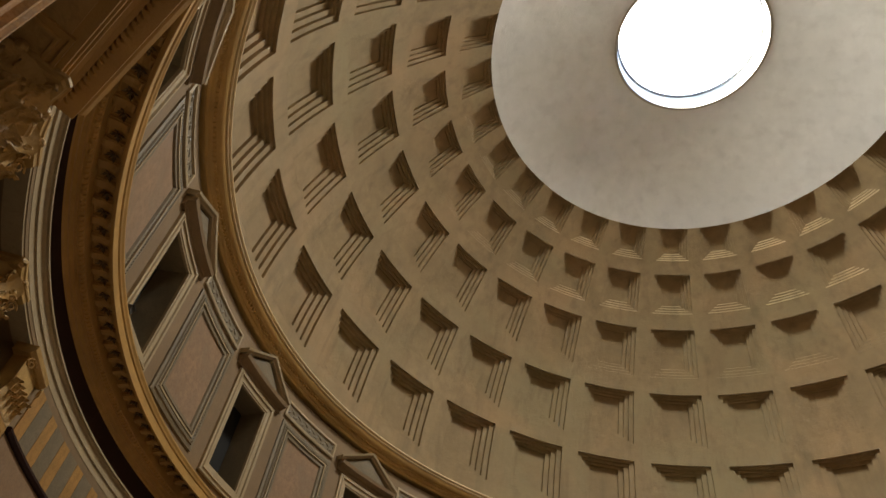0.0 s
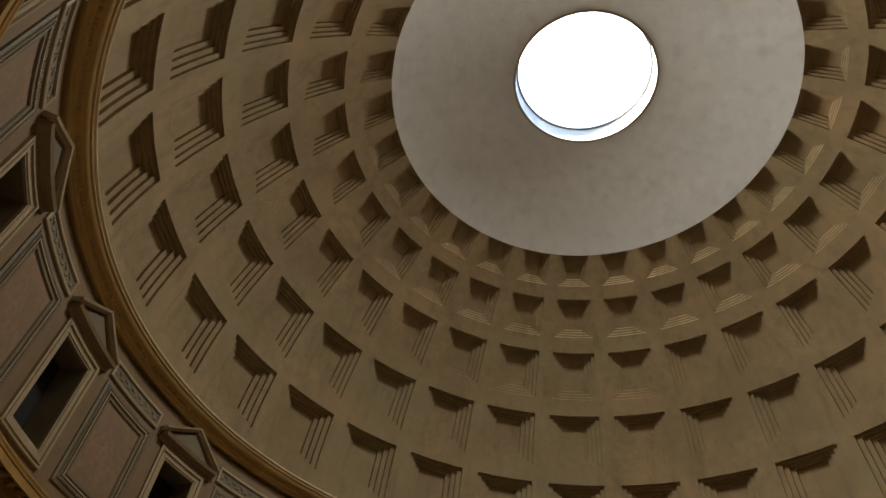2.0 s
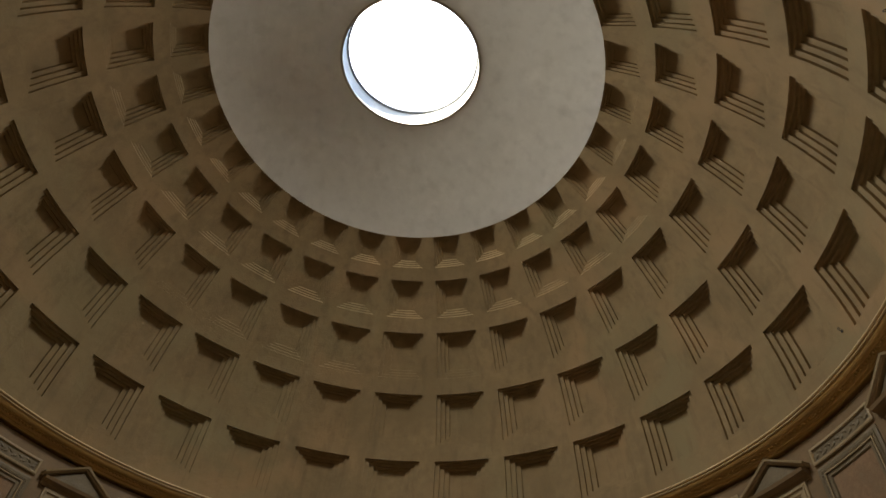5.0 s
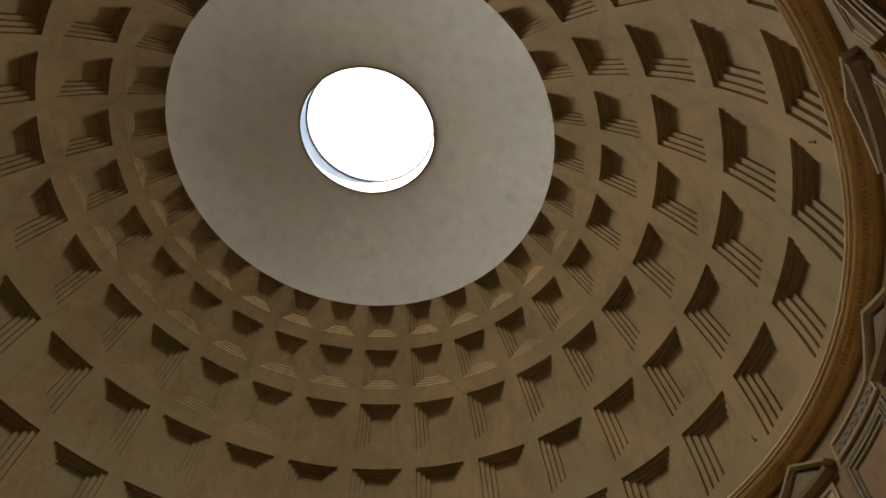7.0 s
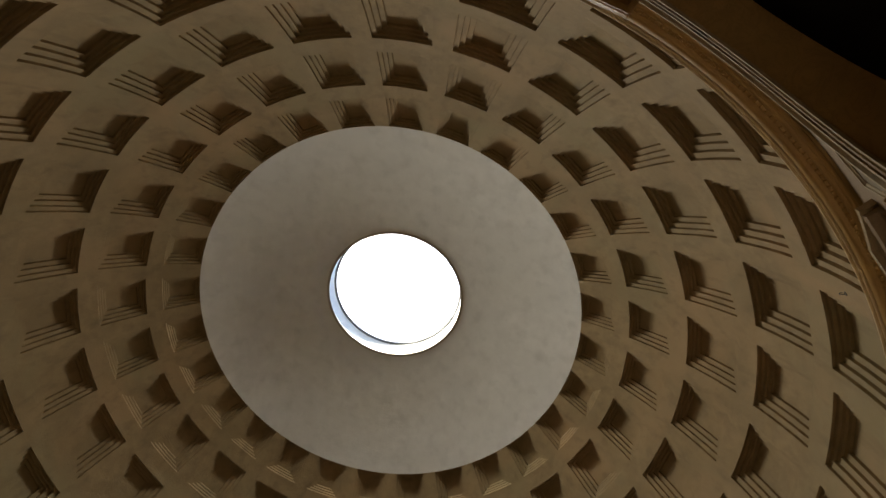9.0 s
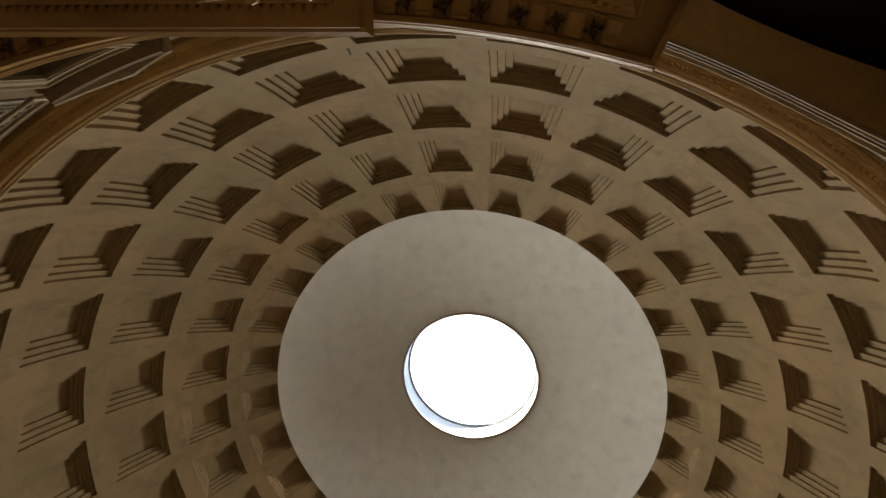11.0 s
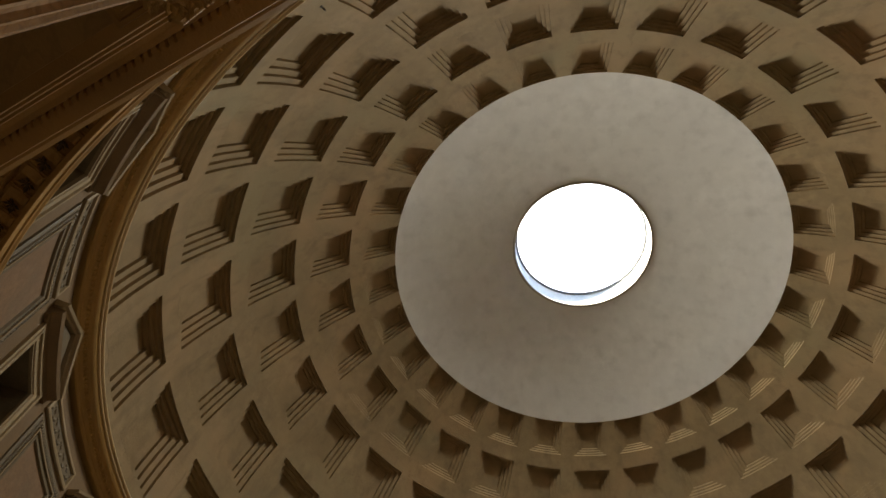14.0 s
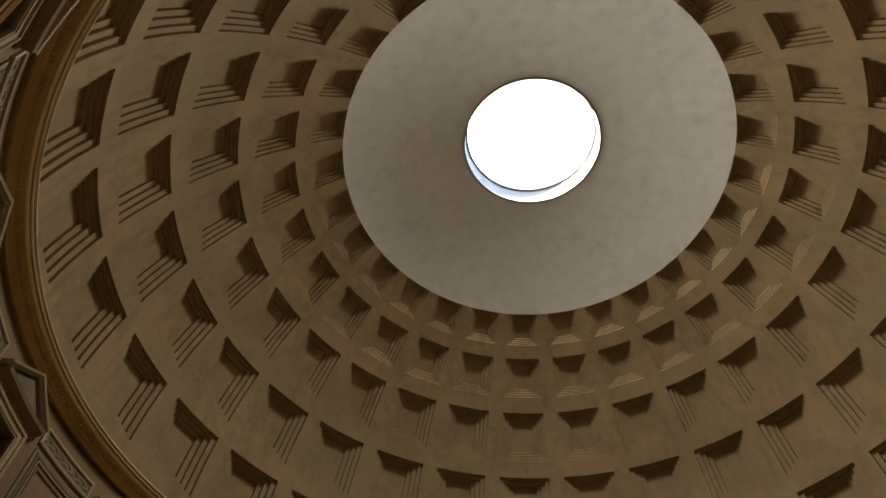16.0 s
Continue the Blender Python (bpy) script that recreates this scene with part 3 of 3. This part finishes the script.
def build_panel():
    t = empty("marble_panel", at_wall(118.95))
    bm = bmesh.new()
    frame_moulding(bm, -1.92, 1.92, 14.72, 19.5, [(0, 0.05), (0, -0.07), (0.08, -0.09), (0.16, -0.09), (0.18, -0.14), (0.3, -0.14), (0.34, -0.08), (0.5, -0.08), (0.52, -0.12), (0.62, -0.12), (0.66, -0.04), (0.66, 0.05)], 6)
    bend(bm)
    part("panel_frame", bm, M_GREY, t, "grey carved marble frame")
    bm = bmesh.new()
    frame_moulding(bm, -1.6, 1.6, 15.04, 19.18, [(0.03, -0.05), (0.03, -0.155), (0.09, -0.155), (0.09, -0.05)], 6)
    bend(bm)
    part("inner_bead", bm, M_MARBLE, t, "pale bead along the frame")
    bm = bmesh.new()
    for inset, y in ((0.42, -0.085), (0.24, -0.145)):
        x0, x1, za, zb = -1.92 + inset, 1.92 - inset, 14.72 + inset, 19.5 - inset
        for (ax, az), (bx, bz) in (((x0, za), (x1, za)), ((x1, za), (x1, zb)), ((x1, zb), (x0, zb)), ((x0, zb), (x0, za))):
            n = round(math.hypot(bx - ax, bz - az) / 0.13)
            for i in range(n):
                cx, cz = ax + (bx - ax) * (i + 0.5) / n, az + (bz - az) * (i + 0.5) / n
                p = [bm.verts.new((cx + dx * 0.045, y + 0.01, cz + dz * 0.045)) for dx, dz in ((-1, -1), (1, -1), (1, 1), (-1, 1))]
                q = bm.verts.new((cx, y - 0.035, cz))
                for j in range(4):
                    bm.faces.new((p[j], p[(j + 1) % 4], q))
    bend(bm)
    tagged(part("beading", bm, M_GREY, t, "rows of small carved beads"), kind="stuff")
    bm = bmesh.new()
    box(bm, -1.26, 1.26, -0.045, 0.02, 15.38, 18.84, 6)
    bend(bm)
    part("slab", bm, M_PINK, t, "pinkish veined marble slab")
    bm = bmesh.new()
    frame_moulding(bm, -1.98, 1.98, 19.72, 20.55, [(0, 0.05), (0, -0.1), (0.06, -0.12), (0.12, -0.12), (0.15, -0.05), (0.15, 0.05)], 6)
    bend(bm)
    strip = part("ornament_strip", bm, M_MARBLE, t, "narrow marble strip with carved scrolls")
    bm = bmesh.new()
    box(bm, -1.83, 1.83, -0.04, 0.02, 19.87, 20.4, 6)
    for k in range(13):
        x = -1.68 + 0.28 * k
        z = 20.135 + (0.07 if k % 2 else -0.07)
        bmesh.ops.create_uvsphere(bm, u_segments=7, v_segments=4, radius=0.1, matrix=Matrix.Translation((x, -0.045, z)) @ Matrix.Rotation(radians(40 if k % 2 else -40), 4, "Y") @ Matrix.Diagonal((1.3, 0.45, 0.7, 1)))
        bmesh.ops.create_uvsphere(bm, u_segments=6, v_segments=4, radius=0.06, matrix=Matrix.Translation((x + 0.12, -0.045, 20.135 - (0.12 if k % 2 else -0.12))) @ Matrix.Diagonal((1.2, 0.5, 0.8, 1)))
    bend(bm)
    part("scrollwork", bm, M_GREY, strip, "carved leafy scrolls")
    return tagged(t, "pinkish marble panel in a carved grey frame", "panel", "attic panels")


# near-black colour in place of the missing light behind the windows
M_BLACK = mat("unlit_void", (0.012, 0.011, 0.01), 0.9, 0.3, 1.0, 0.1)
win = build_window()
pan = build_panel()
for k in range(16):
    lon = (62.7 + 22.5 * k) % 360
    if abs(lon - ARCH_LON) > 5 and abs(lon - 107.7) > 1:
        copy_thing(win, at_wall(lon))
    plon = (62.7 + 11.25 + 22.5 * k) % 360
    if abs(plon - 118.95) > 1 and abs(plon - ARCH_LON) > 15:
        copy_thing(pan, at_wall(plon))


# ---- columns and pilasters of the great order ----
def leaf(bm, m, h, w, curl, fine=False):
    """An acanthus leaf: a bent, ribbed tongue with lobed sides that curls over at its tip."""
    n, k = (11, 4) if fine else (5, 2)
    rows = []
    for i in range(n + 1):
        s = i / n
        z = h * (s - 0.3 * max(0, s - 0.7) / 0.3 * s)
        y = -curl * (s ** 2.2) - (0.5 * curl * max(0, s - 0.8) if fine else 0)
        ww = w * (0.78 + 0.3 * math.sin(s * 19.0 if fine else s * 9.0)) * (1 - 0.45 * s ** 3)
        row = []
        for j in range(-k, k + 1):
            u = j / k
            rib = -0.16 * w * math.cos(u * (9.4 if fine else 3.1)) * (1 - 0.3 * s)
            row.append(bm.verts.new(m @ Vector((u * ww, y + 0.3 * w * abs(u) ** 1.5 + rib, z + (0.035 * h * math.sin(5 * u + 9 * s) if fine else 0)))))
        rows.append(row)
    for a, b in zip(rows, rows[1:]):
        for j in range(2 * k):
            bm.faces.new((a[j], a[j + 1], b[j + 1], b[j]))


def volute(bm, m, r):
    """A flat spiral scroll."""
    prev = None
    for i in range(15):
        a, q = i * 0.75, r * (1 - i / 17)
        c = Vector((q * math.cos(a), 0, q * math.sin(a)))
        t = 0.22 * r * (1 - i / 20)
        ring = [bm.verts.new(m @ (c + Vector(d))) for d in ((0, -t, 0), (t * math.cos(a), 0, t * math.sin(a)), (0, t, 0), (-t * math.cos(a), 0, -t * math.sin(a)))]
        if prev:
            for j in range(4):
                bm.faces.new((prev[j], prev[(j + 1) % 4], ring[(j + 1) % 4], ring[j]))
        prev = ring


def capital_parts(parent, rad, z0, z1, mat_cap):
    """A round Corinthian capital: bell, two rows of leaves, corner scrolls, and an abacus with hollowed sides."""
    h = z1 - z0
    bm = bmesh.new()
    prof = [(rad * 0.98, 0), (rad * 0.95, 0.1 * h), (rad * 0.95, 0.5 * h), (rad * 1.05, 0.72 * h), (rad * 1.28, 0.86 * h)]
    rings = [[bm.verts.new((q * math.cos(k * math.pi / 10), q * math.sin(k * math.pi / 10), z0 + z)) for k in range(20)] for q, z in prof]
    for a, b in zip(rings, rings[1:]):
        for j in range(20):
            bm.faces.new((a[j], a[(j + 1) % 20], b[(j + 1) % 20], b[j]))
    part("bell", bm, mat_cap, parent, smooth=True)
    for row, (hh, n, off, cu) in enumerate(((0.36, 8, 0, 0.34), (0.62, 8, 0.5, 0.42))):
        bm = bmesh.new()
        for k in range(n):
            a = (k + off) * 2 * math.pi / n
            m = Matrix.Translation((0, 0, z0)) @ Matrix.Rotation(a, 4, "Z") @ Matrix.Translation((0, -rad * 0.98, 0))
            leaf(bm, m, hh * h, rad * 0.36, rad * cu, True)
        part("acanthus_leaves", bm, mat_cap, parent)
    for k in range(4):
        a = math.pi / 4 + k * math.pi / 2
        bm = bmesh.new()
        m = Matrix.Translation((0, 0, z0 + 0.74 * h)) @ Matrix.Rotation(a, 4, "Z") @ Matrix.Translation((rad * 1.32, 0, 0))
        volute(bm, m, rad * 0.26)
        leaf(bm, Matrix.Translation((0, 0, z0 + 0.45 * h)) @ Matrix.Rotation(a + math.pi / 2, 4, "Z") @ Matrix.Translation((0, -rad * 1.05, 0)), 0.32 * h, rad * 0.22, rad * 0.34, True)
        for q, dz, rr in ((0.62, -0.06, 0.13), (-0.62, -0.06, 0.13), (0.3, -0.2, 0.1), (-0.3, -0.2, 0.1)):
            volute(bm, Matrix.Translation((0, 0, z0 + (0.74 + dz) * h)) @ Matrix.Rotation(a + q, 4, "Z") @ Matrix.Translation((rad * 1.14, 0, 0)), rad * rr)
        part("volute", bm, mat_cap, parent)
    bm = bmesh.new()
    pts = []
    for k in range(4):
        a = math.pi / 4 + k * math.pi / 2
        for d, q in ((-0.07, 1.72), (0.07, 1.72), (0.4, 1.33), (math.pi / 4, 1.2), (math.pi / 2 - 0.4, 1.33)):
            pts.append((rad * q * math.cos(a + d), rad * q * math.sin(a + d)))
    lv = [[bm.verts.new((x * s, y * s, z)) for x, y in pts] for s, z in ((0.94, z0 + 0.86 * h), (0.96, z0 + 0.92 * h), (1.0, z0 + 0.94 * h), (1.0, z1))]
    for a, b in zip(lv, lv[1:]):
        for j in range(len(pts)):
            j2 = (j + 1) % len(pts)
            bm.faces.new((a[j], a[j2], b[j2], b[j]))
    bm.faces.new(lv[0])
    bm.faces.new(lv[-1])
    for k in range(4):
        a = k * math.pi / 2
        bmesh.ops.create_uvsphere(bm, u_segments=8, v_segments=5, radius=rad * 0.17, matrix=Matrix.Translation((rad * 1.2 * math.cos(a), rad * 1.2 * math.sin(a), z0 + 0.91 * h)))
    part("abacus", bm, mat_cap, parent)


def shaft_mesh(rad_lo, rad_hi, z0, z1, flutes=24, per=6, rows=8):
    """A fluted shaft that thins upwards."""
    bm = bmesh.new()
    rings = []
    for i in range(rows + 1):
        s = i / rows
        q = rad_lo + (rad_hi - rad_lo) * (0.25 * s + 0.75 * s * s)
        ring = []
        for k in range(flutes * per):
            f = (k % per) / per
            depth = 0.0 if f < 0.17 else 0.11 * math.sin((f - 0.17) / 0.83 * math.pi) ** 0.6
            if i == rows:
                depth *= 0.4
            a = 2 * math.pi * k / (flutes * per)
            ring.append(bm.verts.new((q * (1 - depth) * math.cos(a), q * (1 - depth) * math.sin(a), z0 + (z1 - z0) * s)))
        rings.append(ring)
    n = flutes * per
    for a, b in zip(rings, rings[1:]):
        for j in range(n):
            bm.faces.new((a[j], a[(j + 1) % n], b[(j + 1) % n], b[j]))
    bm.faces.new(rings[-1])
    bm.faces.new(rings[0])
    return bm


def torus_ring(bm, rad, t, z, n=28):
    rings = []
    for k in range(n):
        a = 2 * math.pi * k / n
        rings.append([bm.verts.new(((rad + t * math.cos(b)) * math.cos(a), (rad + t * math.cos(b)) * math.sin(a), z + t * math.sin(b))) for b in (math.pi * i / 4 for i in range(8))])
    for i in range(n):
        a, b = rings[i], rings[(i + 1) % n]
        for j in range(8):
            bm.faces.new((a[j], a[(j + 1) % 8], b[(j + 1) % 8], b[j]))


def column(name, rad, z_base, z_shaft, z_cap, z_top, m_shaft, m_cap, m):
    t = empty(name, m)
    bm = bmesh.new()
    box(bm, -rad * 1.4, rad * 1.4, -rad * 1.4, rad * 1.4, z_base, z_base + 0.25 * rad)
    torus_ring(bm, rad * 1.15, rad * 0.2, z_base + 0.45 * rad)
    torus_ring(bm, rad * 1.03, rad * 0.13, z_base + 0.85 * rad)
    part("base", bm, M_MARBLE, t, "moulded marble base")
    part("shaft", shaft_mesh(rad, rad * 0.87, z_shaft, z_cap), m_shaft, t)
    bm = bmesh.new()
    torus_ring(bm, rad * 0.9, rad * 0.07, z_cap - 0.02)
    part("astragal", bm, m_shaft, t)
    capital_parts(t, rad * 0.97, z_cap, z_top, m_cap)
    return t


M_CAP = mat("carved_capital", (0.6, 0.38, 0.13), 0.5, 0.45, 3.0, 0.5)
c1 = column("chapel_column", 0.56, 0.0, 0.6, 9.55, 11.03, M_GIALLO, M_CAP, at_wall(158.05, 22.42))
tagged(c1, "fluted yellow marble column with a carved Corinthian capital", "column", "columns of the chapel")
copy_thing(c1, at_wall(147.35, 22.42))


def pilaster(lon):
    t = empty("pilaster", at_wall(lon))
    bm = bmesh.new()
    box(bm, -0.56, 0.56, -0.06, 0.3, 0.6, 9.55)
    for k in range(7):
        box(bm, -0.5 + k * 0.15, -0.42 + k * 0.15, -0.075, -0.05, 0.8, 9.4)
    part("shaft", bm, M_GIALLO, t)
    bm = bmesh.new()
    box(bm, -0.66, 0.66, -0.16, 0.3, 0.0, 0.25)
    box(bm, -0.6, 0.6, -0.1, 0.3, 0.25, 0.6)
    part("base", bm, M_MARBLE, t)
    bm = bmesh.new()
    box(bm, -0.54, 0.54, -0.05, 0.3, 9.55, 10.8)
    part("bell", bm, M_CAP, t)
    for hh, xs, cu in ((0.5, (-0.4, -0.13, 0.13, 0.4), 0.18), (0.9, (-0.5, -0.25, 0, 0.25, 0.5), 0.22)):
        bm = bmesh.new()
        for x in xs:
            leaf(bm, Matrix.Translation((x, -0.06, 9.56)), hh, 0.16, cu)
        part("acanthus_leaves", bm, M_CAP, t)
    for s in (-1, 1):
        bm = bmesh.new()
        volute(bm, Matrix.Translation((s * 0.6, -0.22, 10.6)) @ Matrix.Rotation(s * 0.6, 4, "Z"), 0.15)
        part("volute", bm, M_CAP, t)
    bm = bmesh.new()
    run(bm, [(0.3, 10.8), (-0.12, 10.8), (-0.16, 10.86), (-0.2, 10.9), (-0.22, 11.02), (0.3, 11.02)], -0.75, 0.75, 2)
    part("abacus", bm, M_CAP, t)
    return tagged(t, "fluted marble pilaster with a carved Corinthian capital", "pilaster", "pilasters of the great order")


p1 = pilaster(139.35)
copy_thing(p1, at_wall(166.05))


# ---- striped revetment of the lower wall beside the chapel ----
def slab_mesh(w, material):
    bm = bmesh.new()
    box(bm, -w / 2, w / 2, -0.03, 0.02, 9.72, 10.98)
    me = bpy.data.meshes.new("slab")
    bm.to_mesh(me)
    bm.free()
    me.materials.append(material)
    return me


rev = empty("trim_revetment", Matrix())
tagged(rev, "upright yellow and grey marble slabs facing the wall", "revetment", kind="structure")
SLABS = [slab_mesh(0.5, M_GIALLO), slab_mesh(0.68, M_GREY)]
lon = 136.9
while lon > 112:
    for k, w in ((0, 0.5), (1, 0.68)):
        o = new("slab", SLABS[k])
        o.parent = rev
        o.matrix_basis = at_wall(lon - math.degrees(w / 2 / R_WALL))
        lon -= math.degrees((w + 0.012) / R_WALL)
swept("string_course", [(21.9, 9.5), (21.78, 9.52), (21.74, 9.6), (21.76, 9.68), (21.9, 9.7)], 112, 137.6, M_PORPHYRY, rev, "dark red marble moulding")
swept("lower_slab", [(21.9, 1.0), (21.83, 1.0), (21.83, 9.5), (21.9, 9.5)], 112, 137.6, M_PINK, rev, "plain veined marble facing")


# ---- the aedicule ----
def aedicule():
    FR = 20.92          # radius of the plane of its architrave's face
    t = empty("aedicule", at_wall(AEDICULE_LON, FR))
    back = R_WALL - FR - 0.02
    # entablature: x half-width, depth in front
    layers = [("architrave", [(0.0, 7.05), (0.0, 7.14), (0.025, 7.14), (0.025, 7.24), (0.05, 7.24), (0.05, 7.32), (0.085, 7.36)], M_OCHRE), ("frieze", [(0.02, 7.36), (0.02, 7.58)], M_OCHRE),
              ("cornice", [(0.03, 7.58), (0.07, 7.62), (0.12, 7.64), (0.12, 7.7), (0.31, 7.74), (0.31, 7.88), (0.34, 7.9), (0.38, 8.0)], M_OCHRE)]
    half = 1.86
    for name, prof, m in layers:
        bm = bmesh.new()
        rows = []
        for off, z in prof:
            w = half + off
            rows.append([bm.verts.new(p) for p in ((-w, back, z), (-w, -off, z), (w, -off, z), (w, back, z))])
        for a, b in zip(rows, rows[1:]):
            for j in range(3):
                bm.faces.new((a[j], a[j + 1], b[j + 1], b[j]))
        bm.faces.new(rows[0])
        bm.faces.new(rows[-1])
        part(name, bm, m, t)
    # leaf moulding under the cornice, along front and both ends
    bm = bmesh.new()
    n = 42
    for k in range(n):
        x = -half - 0.1 + (2 * half + 0.2) * (k + 0.5) / n
        leaf(bm, Matrix.Translation((x, -0.12, 7.72)) @ Matrix.Rotation(radians(180), 4, "X") @ Matrix.Rotation(radians(180), 4, "Z"), 0.13, 0.032, 0.11)
    for s in (-1, 1):
        for k in range(10):
            leaf(bm, Matrix.Translation((s * (half + 0.12), -0.08 + 0.1 * k, 7.72)) @ Matrix.Rotation(s * radians(90), 4, "Z") @ Matrix.Rotation(radians(180), 4, "X") @ Matrix.Rotation(radians(180), 4, "Z"), 0.13, 0.032, 0.11)
    tagged(part("leaf_moulding", bm, M_OCHRE, t), kind="stuff")
    # sunk soffit panels beside the columns
    for s in (-1, 1):
        bm = bmesh.new()
        frame_moulding(bm, -0.3, 0.3, -0.3, 0.3, [(0, 0.0), (0.0, -0.04), (0.035, -0.04), (0.05, -0.02), (0.09, -0.02), (0.1, -0.035), (0.13, -0.035), (0.14, 0.0)], 1)
        bmesh.ops.rotate(bm, verts=bm.verts, cent=(0, 0, 0), matrix=Matrix.Rotation(radians(90), 3, "X"))
        o = part("soffit_panel", bm, M_OCHRE, t)
        o.location = (s * 0.95, 0.36, 7.05)
    bm = bmesh.new()
    box(bm, -1.5, 1.5, 0.12, back, 7.035, 7.049)
    part("soffit", bm, M_VAULT, t, "dark brown soffit")
    bm = bmesh.new()
    pts = [(-2.2, 8.0), (2.2, 8.0), (0, 9.3)]
    f0 = [bm.verts.new((x, -0.3, z)) for x, z in pts]
    f1 = [bm.verts.new((x, back, z)) for x, z in pts]
    bm.faces.new(f0)
    bm.faces.new(f1)
    for i in range(3):
        j = (i + 1) % 3
        bm.faces.new((f0[i], f0[j], f1[j], f1[i]))
    part("pediment", bm, M_OCHRE, t)
    for s in (-1, 1):
        bm = bmesh.new()
        box(bm, s * 1.55 - 0.42, s * 1.55 + 0.42, -0.12, back, 0.0, 1.9)
        box(bm, s * 1.55 - 0.48, s * 1.55 + 0.48, -0.18, back, 1.7, 1.84)
        part("pedestal", bm, M_MARBLE, t)
    return tagged(t, "projecting marble aedicule with straight entablature on yellow columns", "aedicule")


aedicule()
c2 = column("aedicule_column", 0.4, 1.9, 2.2, 6.35, 7.05, M_GIALLO, M_CAP, at_wall(AEDICULE_LON, 21.27) @ Matrix.Translation((1.55, 0, 0)))
tagged(c2, "fluted yellow marble column with a carved gilded capital", "column", "columns of the aedicule")
copy_thing(c2, at_wall(AEDICULE_LON, 21.27) @ Matrix.Translation((-1.55, 0, 0)))

# ---- brackets and rosettes of the great cornice ----
spread("modillion", MODS, mods, 21.53, 13.3, cornice)
spread("rosette", ROSE, [a + MOD_STEP / 2 for a in mods[:-1]], 21.28, 13.3, cornice)


# ---- small iron hooks on the dome's ribs ----
def iron_hook(lon, lat):
    a = radians(lat)
    p = polar(R0 * math.cos(a), lon, ZC + R0 * math.sin(a))
    m = Matrix.Translation(p) @ (Vector((0, 0, ZC)) - p).to_track_quat("Z", "Y").to_matrix().to_4x4()
    t = empty("iron_hook", m)
    bm = bmesh.new()
    box(bm, -0.06, 0.06, -0.06, 0.06, -0.01, 0.025)
    soften(bm, 0.008)
    part("plate", bm, M_BRONZE, t)
    bm = bmesh.new()
    prev = None
    for i in range(9):     # a bent bar that turns back up
        u = i / 8 * 1.35 * math.pi
        c = Vector((0.0, 0.09 * (1 - math.cos(u)), 0.02 + 0.1 * math.sin(u / 1.35 / 2) + 0.09 * math.sin(u)))
        ring = [bm.verts.new(c + Vector((0.02 * math.cos(q), 0.014 * math.sin(q), 0.014 * math.sin(q)))) for q in (0, math.pi / 2, math.pi, 1.5 * math.pi)]
        if prev:
            for j in range(4):
                bm.faces.new((prev[j], prev[(j + 1) % 4], ring[(j + 1) % 4], ring[j]))
        else:
            bm.faces.new(ring)
        prev = ring
    bm.faces.new(prev)
    part("hook", bm, M_BRONZE, t)
    return tagged(t, "small dark iron hook fixed to a rib of the dome", "hook", "hooks on the dome")


for spot in ((229.9, 9.65), (165.8, 15.55), (269.0, 5.6)):
    iron_hook(*spot)


# ---- a small dark thing of unknown kind on the great cornice's edge, built as a floodlight ----
def floodlight(lon):
    t = empty("floodlight", at_wall(lon, 20.98, 13.62))
    bm = bmesh.new()
    box(bm, -0.09, 0.09, -0.05, 0.05, 0.0, 0.02)
    box(bm, -0.1, -0.085, -0.02, 0.02, 0.02, 0.16)
    box(bm, 0.085, 0.1, -0.02, 0.02, 0.02, 0.16)
    part("bracket", bm, M_BRONZE, t)
    bm = bmesh.new()
    box(bm, -0.13, 0.13, -0.1, 0.06, 0.08, 0.25)
    soften(bm, 0.02)
    part("housing", bm, M_BRONZE, t, "dark metal housing")
    bm = bmesh.new()
    box(bm, -0.14, 0.14, -0.17, -0.1, 0.235, 0.25)
    part("visor", bm, M_BRONZE, t)
    return tagged(t, "small dark thing of unknown kind on the cornice edge, built as an unlit floodlight", "lamp")


floodlight(137.4)
